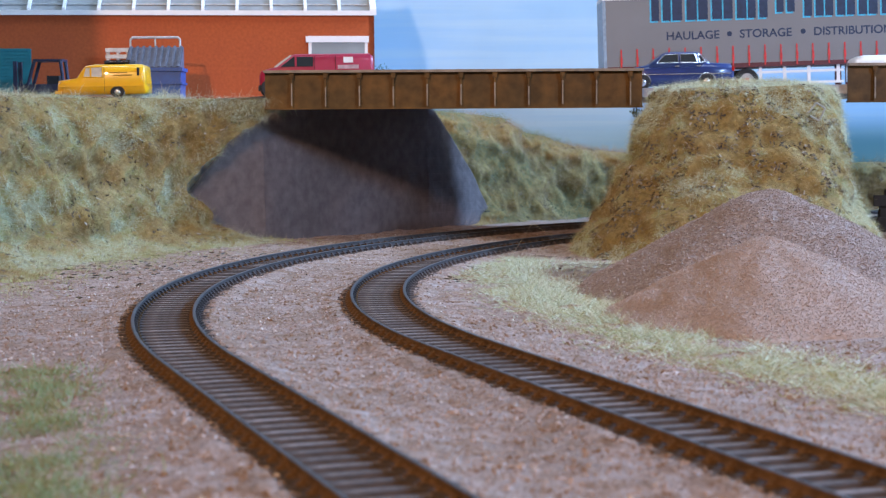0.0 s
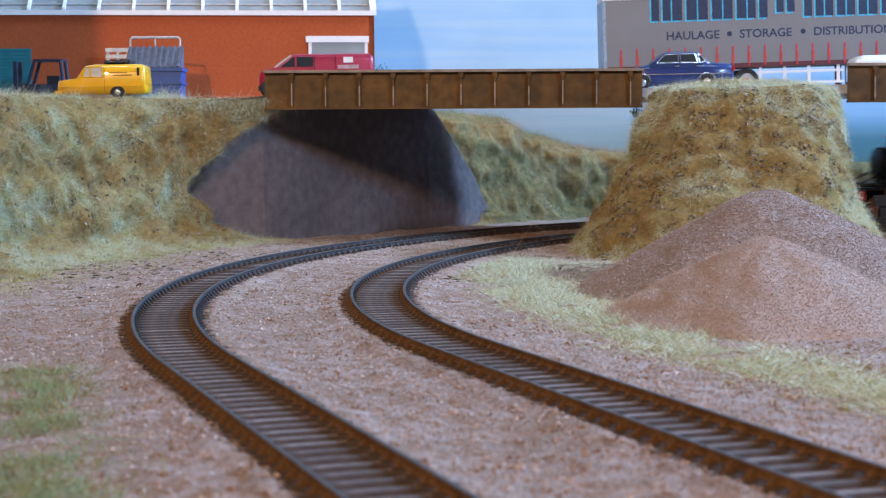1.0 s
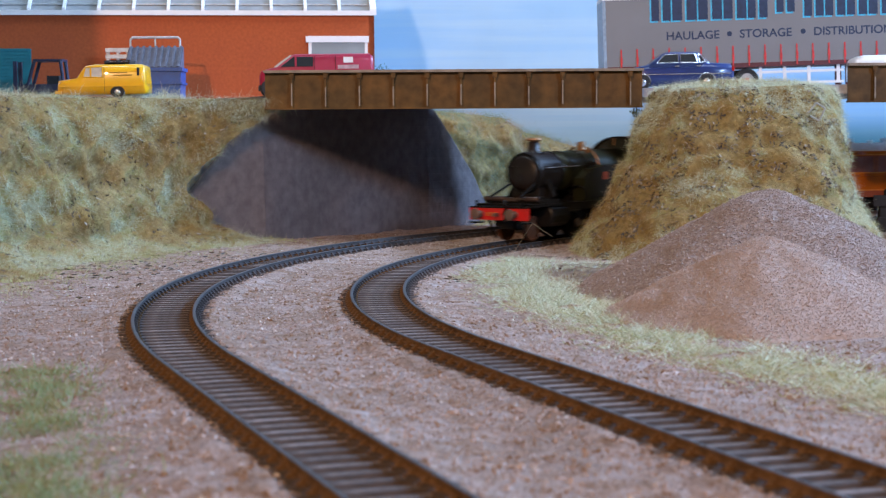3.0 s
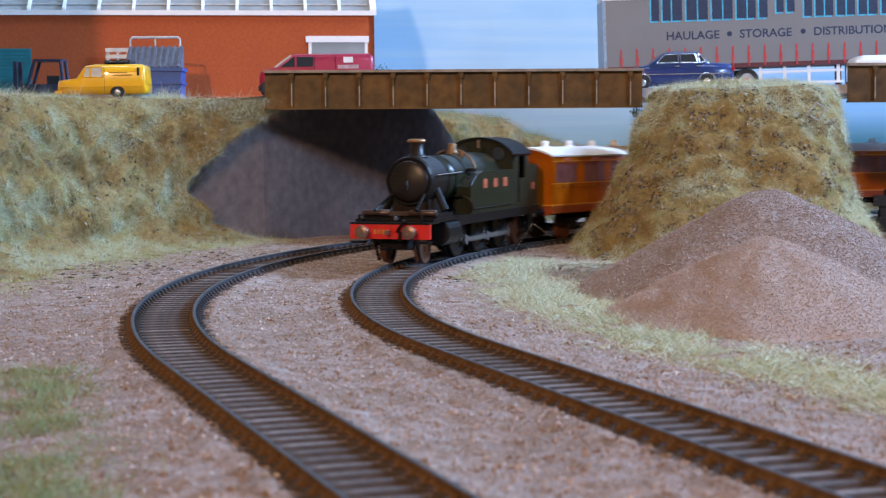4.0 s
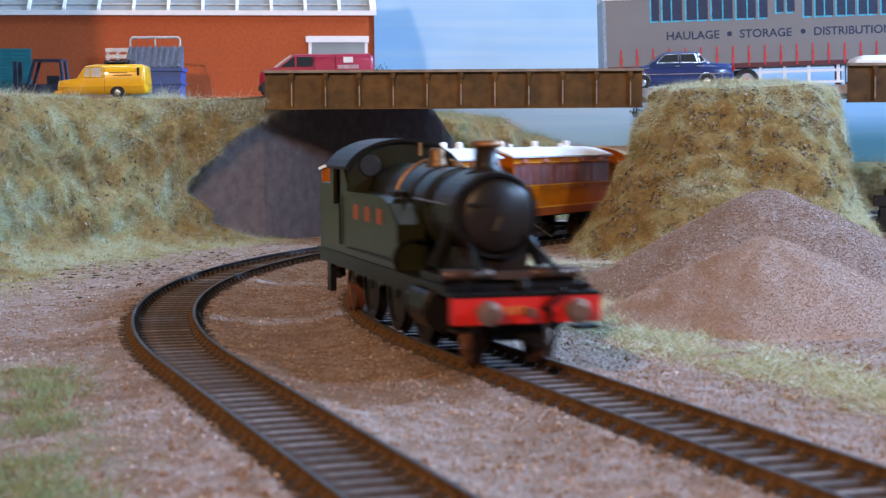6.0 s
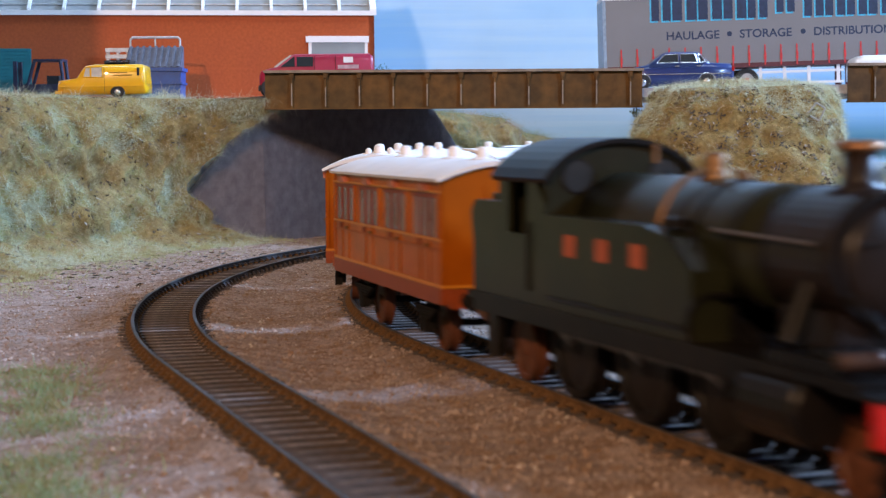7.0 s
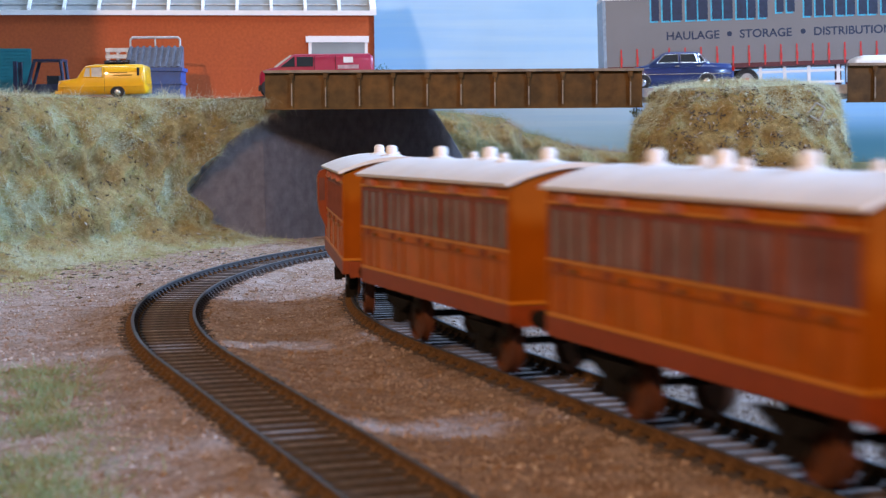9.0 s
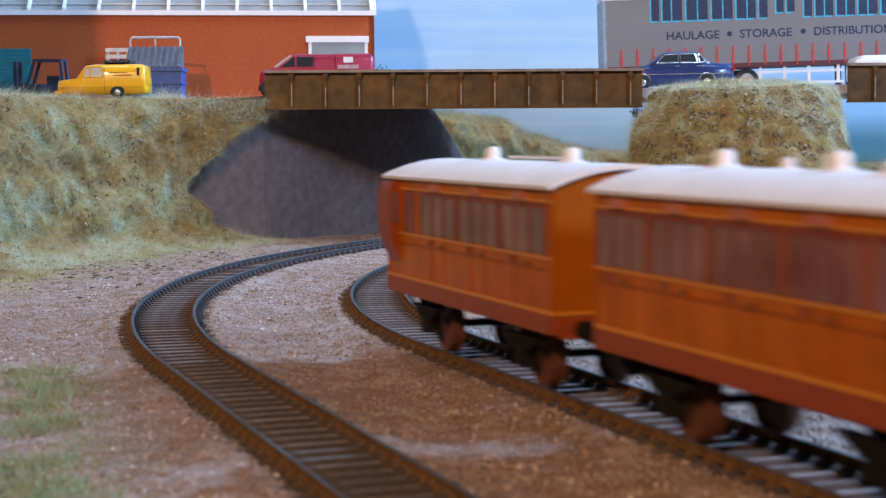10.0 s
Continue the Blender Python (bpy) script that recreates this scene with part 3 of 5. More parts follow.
def body_loft(profile, half, tuck=0.1):
    """A car body from its side outline: (x, z_bottom, z_top) stations with rounded shoulders."""
    secs = []
    for x, zb, zt, w in profile:
        h = zt - zb
        secs.append([(x, -w * (1 - tuck * 0.5), zb), (x, -w, zb + h * 0.35), (x, -w * 0.985, zb + h * 0.7), (x, -w * 0.90, zt - h * 0.06), (x, -w * 0.7, zt),
                     (x, w * 0.7, zt), (x, w * 0.90, zt - h * 0.06), (x, w * 0.985, zb + h * 0.7), (x, w, zb + h * 0.35), (x, w * (1 - tuck * 0.5), zb)])
    return loft(secs)


def three_wheeler():
    c = thing("three_wheeled_van", "bright yellow three-wheeled delivery van on the bank top", "van", place(-165.5, 815, road_z(-164) - 0.9, 0, -0.7, 0) @ Matrix.Diagonal((0.97, 1, 0.88, 1)))
    # front of the van towards -x
    part("body", body_loft([(-22.3, 3.2, 8.5, 6), (-21.5, 2.4, 10.0, 8), (-16, 2.2, 10.8, 9.2), (-11.8, 2.2, 11.3, 10), (-9.9, 2.2, 15.0, 10), (-7.8, 2.2, 17.8, 10), (-3, 2.2, 18.7, 10), (20, 2.2, 18.4, 10), (21.8, 2.4, 17.2, 9.8), (22.3, 3.4, 8, 9.6)], 10), YELLOW, c, smooth=True)
    part("bumper", box(-23, -20, -8.8, 8.8, 2.6, 4.4), YELLOW, c, bevel=0.4)
    part("waist_strip", box(-20.5, 21.8, -10.4, -9.85, 6.3, 7.2), YELLOW, c)
    part("side_window", prism([(-8.2, 11.9), (-6.9, 16.7), (1.0, 16.8), (1.0, 11.7)], -10.3, -9.5), PALE_GLASS, c, "pale lit window")
    part("window_frame", prism([(-5.0, 11.5), (-5.0, 17.0), (-4.2, 17.0), (-4.2, 11.5)], -10.5, -9.6), YELLOW, c)
    part("windscreen", prism([(-11.9, 11.5), (-8.6, 16.9), (-7.9, 16.9), (-11.2, 11.2)], -8, 8), PALE_GLASS, c)
    for a, b in (((-8.5, 11.6), (1.3, 11.4)), ((1.3, 11.4), (1.2, 17.1)), ((1.2, 17.1), (-7.1, 17.0)), ((-7.1, 17.0), (-8.5, 11.6))):
        part("window_surround", rod((a[0], -10.3, a[1]), (b[0], -10.3, b[1]), 0.32, seg=6), YELLOW, c)
    part("door_seam", box(1.9, 2.15, -10.12, -9.9, 3.2, 16.8), mat("seam_shadow", (0.30, 0.16, 0.01), 0.6), c)
    part("headlamp", lathe([(1.5, -0.8), (1.5, 0.3), (1.0, 0.7)], (-20.4, -7.0, 7.6), "Y", 14), CHROME, c)
    part("rear_window", prism([(18.4, 12), (18.4, 16.4), (19.6, 16.4), (19.6, 12)], -10.1, -9.5), TYRE, c)
    for z0, a, b in ((13.5, 4.5, 13.5), (12.0, 6.5, 16.0)):
        part("faded_lettering", box(a, b, -10.25, -9.9, z0, z0 + 0.7), mat("faded_print", (0.42, 0.24, 0.02), 0.6), c)
    rack = part("roof_rack", box(1.5, 14.5, -6.5, 6.5, 19.3, 19.7), TYRE, c, "dark roof rack")
    for x in (2, 8, 14):
        part("rack_bar", box(x - 0.3, x + 0.3, -7, 7, 18.4, 20.6), TYRE, rack)
    for y in (-6.8, 6.8):
        part("rack_rail", box(1.3, 14.7, y - 0.3, y + 0.3, 20.2, 20.8), TYRE, rack)
    for y, s in ((-8.9, -1), (8.9, 1)):
        wheel(c, 8.5, y, 3.2, 3, s)
    wheel(c, -15.5, 0, 3.3, 3, -1)
    part("wheel_arch", prism([(8.5 + 3.7 * math.cos(q), 2.9 + 3.5 * math.sin(q)) for q in np.linspace(-0.2, math.pi + 0.2, 14)], -10.06, -9.2), TYRE, c)


MAROON_SEAM = mat("seam_dark_red", (0.10, 0.006, 0.015), 0.6)


def panel_van():
    c = thing("panel_van", "crimson panel van with pale square badge behind the girder", "van", place(-66.8, 884, road_z(-67) + 0.1, 0, -0.7, 7))
    part("body", body_loft([(-30, 4.5, 10.5, 8.5), (-29.3, 3.2, 13.2, 10.5), (-25, 3, 14.6, 11.2), (-22, 3, 15.2, 11.4), (-13.5, 3, 21.4, 11.4), (-11, 3, 22.0, 11.4), (28, 3, 22.0, 11.4), (29.8, 4, 20.5, 11.2)], 11.4), RED, c, smooth=True)
    part("windscreen", prism([(-22.4, 15.5), (-13.9, 21.6), (-13.2, 21.0), (-21.4, 15.0)], -10.2, 10.2), PALE_GLASS, c, "pale windscreen")
    part("side_window", prism([(-19.0, 15.4), (-12.4, 20.4), (-2.0, 20.4), (-2.0, 15.4)], -11.75, -11.0), GLASS, c)
    part("window_pillar", prism([(-11.6, 15.2), (-11.6, 20.6), (-10.6, 20.6), (-10.6, 15.2)], -11.9, -11.0), RED, c)
    part("door_seam", box(-1.4, -1.1, -11.6, -11.2, 4.5, 21.0), MAROON_SEAM, c)
    part("door_seam", box(9.6, 9.9, -11.6, -11.2, 4.5, 21.0), MAROON_SEAM, c)
    part("roof_gutter", box(-12.5, 28.5, -11.2, -10.7, 20.9, 21.3), RED, c)
    part("badge", box(14.0, 19.0, -11.7, -11.3, 17.2, 20.2), WHITE, c, "pale square badge")
    part("badge_text", box(11.0, 22.0, -11.7, -11.3, 14.0, 16.0), mat("badge_grey", (0.45, 0.3, 0.32), 0.6), c)
    part("bumper", box(-30.6, -27, -10.5, 10.5, 3.4, 6), TYRE, c, bevel=0.4)
    for x in (-25.2, 18.5):
        for y, s in ((-9.8, -1), (9.8, 1)):
            wheel(c, x, y, 4.4, 3.2, s).children[0].data.materials[0] = TYRE


def saloon():
    c = thing("saloon_car", "dark blue four-door saloon with chrome window trims", "car", place(126, 897, road_z(126) + 0.1, 0, -0.7, 0))
    # front towards -x
    part("body", body_loft([(-31, 4.5, 9.5, 9), (-30, 2.6, 11.0, 10.6), (-16, 2.4, 13.6, 11.2), (-10, 2.4, 14.2, 11.2), (18, 2.4, 14.3, 11.2), (28.5, 2.6, 13.6, 10.8), (30, 4.5, 11.5, 9.8)], 11.2), NAVY, c, smooth=True)
    secs = []
    for x, zt, w in ((-15.0, 13.9, 9.9), (-7.6, 19.5, 9.0), (-5.4, 20.2, 8.8), (10.2, 20.2, 8.8), (12.2, 19.6, 8.9), (17.6, 14.0, 9.8)):
        secs.append([(x, -10.6, 12.0), (x, -w, max(12.3, zt - 0.7)), (x, -w * 0.85, zt), (x, w * 0.85, zt), (x, w, max(12.3, zt - 0.7)), (x, 10.6, 12.0)])
    part("cabin", loft(secs), NAVY, c, smooth=True)
    for outline in ([(-11.4, 14.4), (-6.6, 18.9), (0.3, 19.1), (0.3, 14.4)], [(1.6, 14.4), (1.6, 19.1), (9.4, 19.1), (10.6, 14.4)], [(11.8, 14.5), (10.8, 18.8), (11.8, 18.6), (15.0, 14.6)]):
        bm = bmesh.new()
        vs = [bm.verts.new((x, -10.3 + (z - 14.3) * 0.33 - 0.25, z)) for x, z in outline]
        vb = [bm.verts.new((x, -9.2 + (z - 14.3) * 0.33, z)) for x, z in outline]
        bm.faces.new(vs)
        bm.faces.new(vb[::-1])
        for i in range(4):
            bm.faces.new((vs[i], vb[i], vb[(i + 1) % 4], vs[(i + 1) % 4]))
        w = part("side_window", bm, GLASS, c)
        n = len(outline)
        for i in range(n):
            (x0, z0), (x1, z1) = outline[i], outline[(i + 1) % n]
            part("chrome_trim", rod((x0, -10.6 + (z0 - 14.3) * 0.33, z0), (x1, -10.6 + (z1 - 14.3) * 0.33, z1), 0.2, seg=6), CHROME, w)
    part("rear_pillar_trim", rod((12.6, -9.3, 18.6), (15.8, -10.7, 14.4), 0.3, seg=6), CHROME, c)
    part("side_strip", box(-28, 29, -11.5, -11.1, 8.2, 8.6), CHROME, c)
    for x in (-0.5, 11.0):
        part("door_handle", box(x - 1, x + 1.2, -11.6, -11.0, 12.3, 12.9), CHROME, c, "chrome handle")
    part("tail_light", box(28.9, 30.4, -10.3, -6.5, 9.6, 11.8), mat("red_lens", (0.35, 0.01, 0.01), 0.2), c)
    part("rear_bumper", box(28.5, 31.2, -10.6, 10.6, 4.6, 6.2), CHROME, c, bevel=0.3)
    part("front_bumper", box(-32.5, -29.5, -10.4, 10.4, 4.6, 6.2), CHROME, c, bevel=0.3)
    for x in (-19, 15.5):
        for y, s in ((-10.2, -1), (10.2, 1)):
            wheel(c, x, y, 4.1, 2.8, s)
        arch = bmesh.new()
        pts = [(x + 4.7 * math.cos(q), -11.25, 4.1 + 4.7 * math.sin(q)) for q in np.linspace(0.1, math.pi - 0.1, 12)]
        for a, b in zip(pts, pts[1:]):
            rod(a, b, 0.22, seg=5, bm=arch)
        part("arch_trim", arch, CHROME, c)
        part("arch_shadow", prism([(x + 4.6 * math.cos(q), 4.1 + 4.6 * math.sin(q)) for q in np.linspace(-0.2, math.pi + 0.2, 14)], -11.24, -10.6), TYRE, c)


def text_mesh(body, size, material, parent, at, name, label="", shear=0.0, stretch=1.0):
    cu = bpy.data.curves.new(name, "FONT")
    cu.body, cu.size, cu.extrude, cu.shear, cu.offset = body, size * MM, 0.03 * MM, shear, 0.018 * size * MM
    tmp = bpy.data.objects.new("lettering_source", cu)
    scene.collection.objects.link(tmp)
    me = bpy.data.meshes.new_from_object(tmp.evaluated_get(bpy.context.evaluated_depsgraph_get()))
    bpy.data.objects.remove(tmp)
    bpy.data.curves.remove(cu)
    me.materials.clear()
    me.materials.append(material)
    ob = new(name, me)
    ob.parent = parent
    ob.matrix_basis = place(*at, 90, 0, 0) @ Matrix.Diagonal((stretch, 1, 1, 1))
    if label:
        ob["label"] = label
    return ob


def curtain_trailer():
    c = thing("curtain_trailer", "grey curtain-sided lorry trailer with navy lettering and red straps", "trailer", place(94.5, 958, road_z(164) - 2.0, 0, -1.6, 0))
    grey = mat("curtain_grey", (0.19, 0.185, 0.19), 0.6, var=0.04, scale=60, bump=0.06, bump_scale=25)
    navy = mat("letter_navy", (0.008, 0.022, 0.065), 0.5)
    cyan = mat("letter_cyan", (0.05, 0.42, 0.62), 0.5)
    strap = mat("strap_red", (0.55, 0.03, 0.03), 0.5)
    chassis = mat("chassis_maroon", (0.085, 0.010, 0.012), 0.5)
    L = 178
    part("bed", box(0, L, 0, 33, 14.0, 16.6), chassis, c, "dark red chassis")
    body = part("curtain_body", box(0.8, L, 0.3, 33, 16.4, 55), grey, c, "taut grey side curtain")
    part("corner_post", box(-0.6, 1.2, -0.2, 33.2, 16, 55.6), mat("post_bluegrey", (0.25, 0.33, 0.42), 0.4), c, bevel=0.3)
    part("roof_rail", box(-0.6, L, -0.3, 33.3, 54.8, 57), WHITE, c)
    for z in (17.6, 20.0, 22.4, 24.8):
        part("curtain_rib", box(1.4, L, 0.22, 0.4, z, z + 0.4), grey, body)
    x = 9.6
    while x < L:
        s = part("strap", box(x - 0.38, x + 0.38, -0.25, 0.3, 15.0, 26.6), strap, c, "red load strap")
        part("buckle", box(x - 0.6, x + 0.6, -0.6, -0.2, 18.0, 22.0), strap, s)
        x += 9.2
    # the haulier's name is drawn as plain blocks, navy with a pale blue drop shade
    for x, w, z, h in ((27.5, 11.2, 42.2, 13.5), (39.5, 14.2, 42.2, 13.5), (54.5, 13.7, 42.2, 13.5), (69.0, 13.2, 42.2, 13.5), (83.0, 11.4, 42.2, 13.5),
                       (99.5, 10.5, 45.0, 8), (115.5, 11.2, 42.2, 13.5), (127.5, 11.7, 42.2, 13.5), (140.0, 11.7, 42.2, 13.5), (152.5, 13.0, 42.2, 13.5)):
        part("name_block", box(x - 0.9, x + w * 0.40 - 0.9, 0.15, 0.4, z - 0.9, z + h - 0.8), cyan, body)
        part("name_block", box(x + w * 0.58 - 0.9, x + w - 0.9, 0.15, 0.4, z - 0.9, z + h - 0.8), cyan, body)
        part("name_block", box(x, x + w * 0.40, 0.0, 0.35, z, z + h), navy, body)
        part("name_block", box(x + w * 0.58, x + w, 0.0, 0.35, z, z + h), navy, body)
    text_mesh("HAULAGE", 6.6, navy, body, (35.6, 0.24, 31.2), "lettering", "navy lettering", stretch=1.04)
    text_mesh("STORAGE", 6.6, navy, body, (78.0, 0.24, 31.2), "lettering", stretch=1.04)
    text_mesh("DISTRIBUTION", 6.6, navy, body, (120.5, 0.24, 31.2), "lettering", stretch=1.04)
    for x in (72.2, 114.6):
        part("printed_dot", lathe([(1.5, -0.15), (1.5, 0.15)], (x, 0.2, 33.6), "Y", 14), navy, body)
    rim = mat("wheel_rim", (0.30, 0.28, 0.27), 0.5)
    for x in (66, 82):
        for y in (4, 29):
            t = part("wheel", lathe([(3.8, -2.4), (6.3, -2.4), (6.8, -1.6), (6.8, 1.6), (6.3, 2.4), (3.8, 2.4)], (x, y, 6.8), "Y", 22), TYRE, c)
            part("rim", lathe([(1.0, -0.9), (3.9, -0.6), (3.9, 0.5), (1.0, 0.6)], (x, y - 2.0, 6.8), "Y", 18), rim, t, "pale rim")
            part("hub", lathe([(1.3, -0.5), (1.3, 0.5)], (x, y - 2.8, 6.8), "Y", 12), strap, t, "red hub")
    part("mudguard", lathe([(8.0, -3), (8.0, 3), (7.4, 3), (7.4, -3)], (66, 4, 7.2), "Y", 20), DARK, c)
    rail = part("side_guard", box(88, 138, 2.0, 3.0, 10.2, 11.6), WHITE, c, "white side guard rails")
    part("guard_bar", box(88, 138, 2.0, 3.0, 3.6, 5.0), WHITE, rail)
    for x in (90, 104, 118, 135):
        part("guard_post", box(x - 0.9, x + 0.9, 2.2, 3.4, 3.6, 14.4), WHITE, rail)
    for x in (136, 142):
        part("landing_leg", box(x - 1.6, x + 1.6, 6, 9, 0, 14.2), chassis, c)


def white_pickup():
    c = thing("white_car", "white estate car half hidden behind the bridge girder", "car", place(249, 890, road_z(249) + 0.1, 0, -0.7, 0))
    part("body", body_loft([(-30, 3, 13, 10), (-29, 2.6, 14.8, 11), (-25, 2.6, 16.4, 11.2), (14, 2.6, 16.4, 11.2), (20, 2.6, 12.5, 11), (31, 3, 10.5, 10)], 11.2), car_paint("white_paint", (0.75, 0.75, 0.75)), c, smooth=True)
    part("side_window", prism([(-12, 11.4), (-10, 15.2), (10, 15.2), (14, 11.4)], -11.5, -10.8), GLASS, c)
    for x in (-18, 19):
        for y, s in ((-9.6, -1), (9.6, 1)):
            wheel(c, x, y, 4.0, 2.8, s)


def forklift():
    c = thing("forklift", "dark navy forklift truck parked by the teal door", "forklift", place(-217, 905, road_z(-217)) @ Matrix.Scale(1.3, 4))
    m = mat("forklift_navy", (0.02, 0.022, 0.05), 0.5)
    part("mast", box(-11.5, -10.0, -5, -3.5, 0.5, 17), m, c)
    part("mast", box(-11.5, -10.0, 3.5, 5, 0.5, 17), m, c)
    part("chassis", box(-8, 10.5, -5, 5, 1.6, 7.5), m, c, bevel=0.6)
    for y in (-4.6, 4.6):
        part("guard_post", rod((-5.5, y, 7), (-2.5, y, 17.4), 0.75, seg=8), m, c)
        part("guard_post", rod((9.4, y, 7), (8.2, y, 17.4), 0.75, seg=8), m, c)
    part("overhead_guard", box(-3, 9, -5.2, 5.2, 16.9, 17.9), m, c)
    part("seat", box(2, 7, -3, 3, 7.5, 11), TYRE, c, bevel=0.6)
    part("fork", box(-20, -11.5, -3.6, -2.4, 0.6, 1.2), m, c)
    part("fork", box(-20, -11.5, 2.4, 3.6, 0.6, 1.2), m, c)
    for x in (-5.5, 7):
        for y, s in ((-5, -1), (5, 1)):
            wheel(c, x, y, 2.6, 2, s)


def pallet_stack():
    c = thing("pallet", "off-white slatted pallet leaning upright by the wall", "pallet", place(-179, 932, road_z(-179) + 0.2) @ Matrix.Scale(1.14, 4))
    m = mat("pallet_white", (0.62, 0.60, 0.58), 0.7)
    for x in (-8, -3, 2, 7):
        part("stringer", box(x, x + 1.3, 0, 3, 0, 26), m, c)
    for z in (2, 6, 10, 14, 18, 21.2, 24.4):
        part("slat", box(-8.2, 8.5, -1, 0.05, z, z + 1.9), m, c)


def skip_bin():
    c = thing("waste_skip", "blue lidded waste skip with grey slatted cover and tube frame", "waste skip", place(-156, 905, road_z(-156) + 0.2) @ Matrix.Scale(1.13, 4))
    blue = mat("skip_blue", (0.010, 0.075, 0.27), 0.45, var=0.12)
    lid = mat("skip_lid_grey", (0.10, 0.115, 0.16), 0.5)
    tube = mat("skip_tube", (0.5, 0.5, 0.5), 0.4)
    part("bin", prism([(-13, 0.6), (-13.5, 15), (13.5, 15), (13, 0.6)], -8, 8), blue, c, bevel=0.4)
    part("bin_rim", box(-14.2, 14.2, -8.8, 8.8, 13.5, 15.2), blue, c, bevel=0.3)
    part("bin_band", box(-14, 14, -8.6, 8.4, 7.2, 8.2), blue, c)
    cover = part("lid", prism([(-8.5, 15.3), (3.5, 25.5), (3.5, 15.3)], -13.3, 13.3, plane="YZ"), lid, c, "sloping grey lid")
    for k in range(9):
        x = -12.6 + k * 3.0
        part("lid_rib", prism([(-8.7, 15.8), (3.2, 26.2), (3.2, 25.2), (-8.4, 15.2)], x, x + 1.3, plane="YZ"), lid, cover)
    for x in (-12.6, 11.4):
        part("frame_tube", rod((x, 4, 15), (x, 4, 29.3), 0.55, seg=8), tube, c)
    part("frame_tube", rod((-11.6, 4, 30.2), (10.4, 4, 30.2), 0.6, seg=8), tube, c)
    part("frame_tube", rod((-12.6, 4, 29.2), (-11.5, 4, 30.2), 0.6, seg=8), tube, c)
    part("frame_tube", rod((11.4, 4, 29.2), (10.3, 4, 30.2), 0.6, seg=8), tube, c)
    part("frame_tube", rod((-0.6, 4, 25), (-0.6, 4, 30.2), 0.45, seg=8), tube, c)


def buffer_stop():
    c = thing("buffer_stop", "black timber buffer stop beyond the mound", "buffer stop", place(243, 890, 0.2))
    m = mat("tarred_timber", (0.012, 0.010, 0.010), 0.8, bump=0.5, scale=200)
    for x in (-6, 6):
        part("post", box(x - 1.6, x + 1.6, -1.6, 1.6, -1.5, 19), m, c, bevel=0.2)
        part("brace", rod((x, 1, 16), (x, 15, -1), 1.1, seg=6), m, c)
    part("beam", box(-11.5, 11.5, -3.4, -1.65, 14.5, 20.5), m, c, bevel=0.3)
    part("cap", lathe([(1.6, 20.4), (1.6, 23), (1.0, 23.6)], (-4.5, -2.4, 0), "Z", 10), m, c)
    part("lower_beam", box(-9, 9, -3.2, -1.65, 5, 8.5), m, c, bevel=0.2)


def ivy_sprig():
    bm = bmesh.new()
    rng = random.Random(5)
    for k in range(46):
        p = Vector((rng.gauss(0, 1.3), rng.gauss(0, 0.8), -abs(rng.gauss(0, 3.2))))
        q = Euler((rng.uniform(0, 6), rng.uniform(0, 6), rng.uniform(0, 6))).to_matrix()
        vs = [bm.verts.new(p + q @ Vector(v)) for v in ((-0.9, 0, 0), (0, -0.45, 0.1), (0.9, 0, 0), (0, 0.45, 0.1))]
        bm.faces.new(vs)
    rod((0, 0, 1.5), (0.3, 0, -7), 0.22, seg=5, bm=bm)
    ob = part("ivy_sprig", bm, fibre_mat("ivy_leaf", [(0.03, 0.05, 0.02), (0.07, 0.09, 0.03), (0.10, 0.08, 0.04)]))
    ob.matrix_world = place(97.0, 829, 67)
    tagged(ob, "dark green sprig hanging under the girder end", "sprig")


def straw_stalks():
    m = mat("dry_straw", (0.32, 0.25, 0.15), 0.7)
    for pts in (((31, 739, 0), (36, 742, 8), (40.5, 744, 14.5)), ((40.5, 744, 14.3), (45, 742, 11.0), (49, 741, 8.6)), ((36, 705, 0), (41, 700, 5), (44, 698, 6))):
        bm = bmesh.new()
        for a, b in zip(pts, pts[1:]):
            rod(a, b, 0.09, 0.07, 5, bm)
        tagged(part("straw_stalk", bm, m), "thin dry straw stalk beside the track", "straw", "stray stalks")


def scrap_wire():
    bm = bmesh.new()
    pts = [(0, 0, 0), (3.5, -0.5, 4.5), (7.5, -0.5, 2.0), (5.0, 0.5, -3.5), (1.0, 0.2, -1.2)]
    for a, b in zip(pts, pts[1:]):
        rod(a, b, 0.42, seg=6, bm=bm)
    ob = part("scrap_metal", bm, mat("scrap_grey", (0.36, 0.37, 0.35), 0.6, var=0.3))
    ob.matrix_world = place(162.5, 736.5, 63)
    tagged(ob, "bent pale grey metal scrap lying on the mound", "scrap")


def yard_shrub():
    bm = bmesh.new()
    rng = random.Random(9)
    rod((0, 0, 0), (0.4, 0, 16), 0.8, 0.3, 6, bm)
    for k in range(6):
        q = k * 1.05
        rod((0.2, 0, 8 + k), (4 * math.cos(q), 4 * math.sin(q), 16 + k), 0.35, 0.15, 5, bm)
    for k in range(420):
        p = Vector((rng.gauss(0, 2.6), rng.gauss(0, 2.6), 17 + rng.gauss(0, 3.4)))
        q = Euler((rng.uniform(0, 6), rng.uniform(0, 6), rng.uniform(0, 6))).to_matrix()
        bm.faces.new([bm.verts.new(p + q @ Vector(v)) for v in ((-0.8, 0, 0), (0, -0.45, 0.1), (0.8, 0, 0), (0, 0.45, 0.1))])
    ob = part("shrub", bm, fibre_mat("shrub_leaf", [(0.03, 0.07, 0.05), (0.06, 0.11, 0.07), (0.05, 0.08, 0.06)]))
    ob.matrix_world = place(-40, 1100, road_z(-40))
    tagged(ob, "small dark green shrub behind the brick building's end", "shrub")


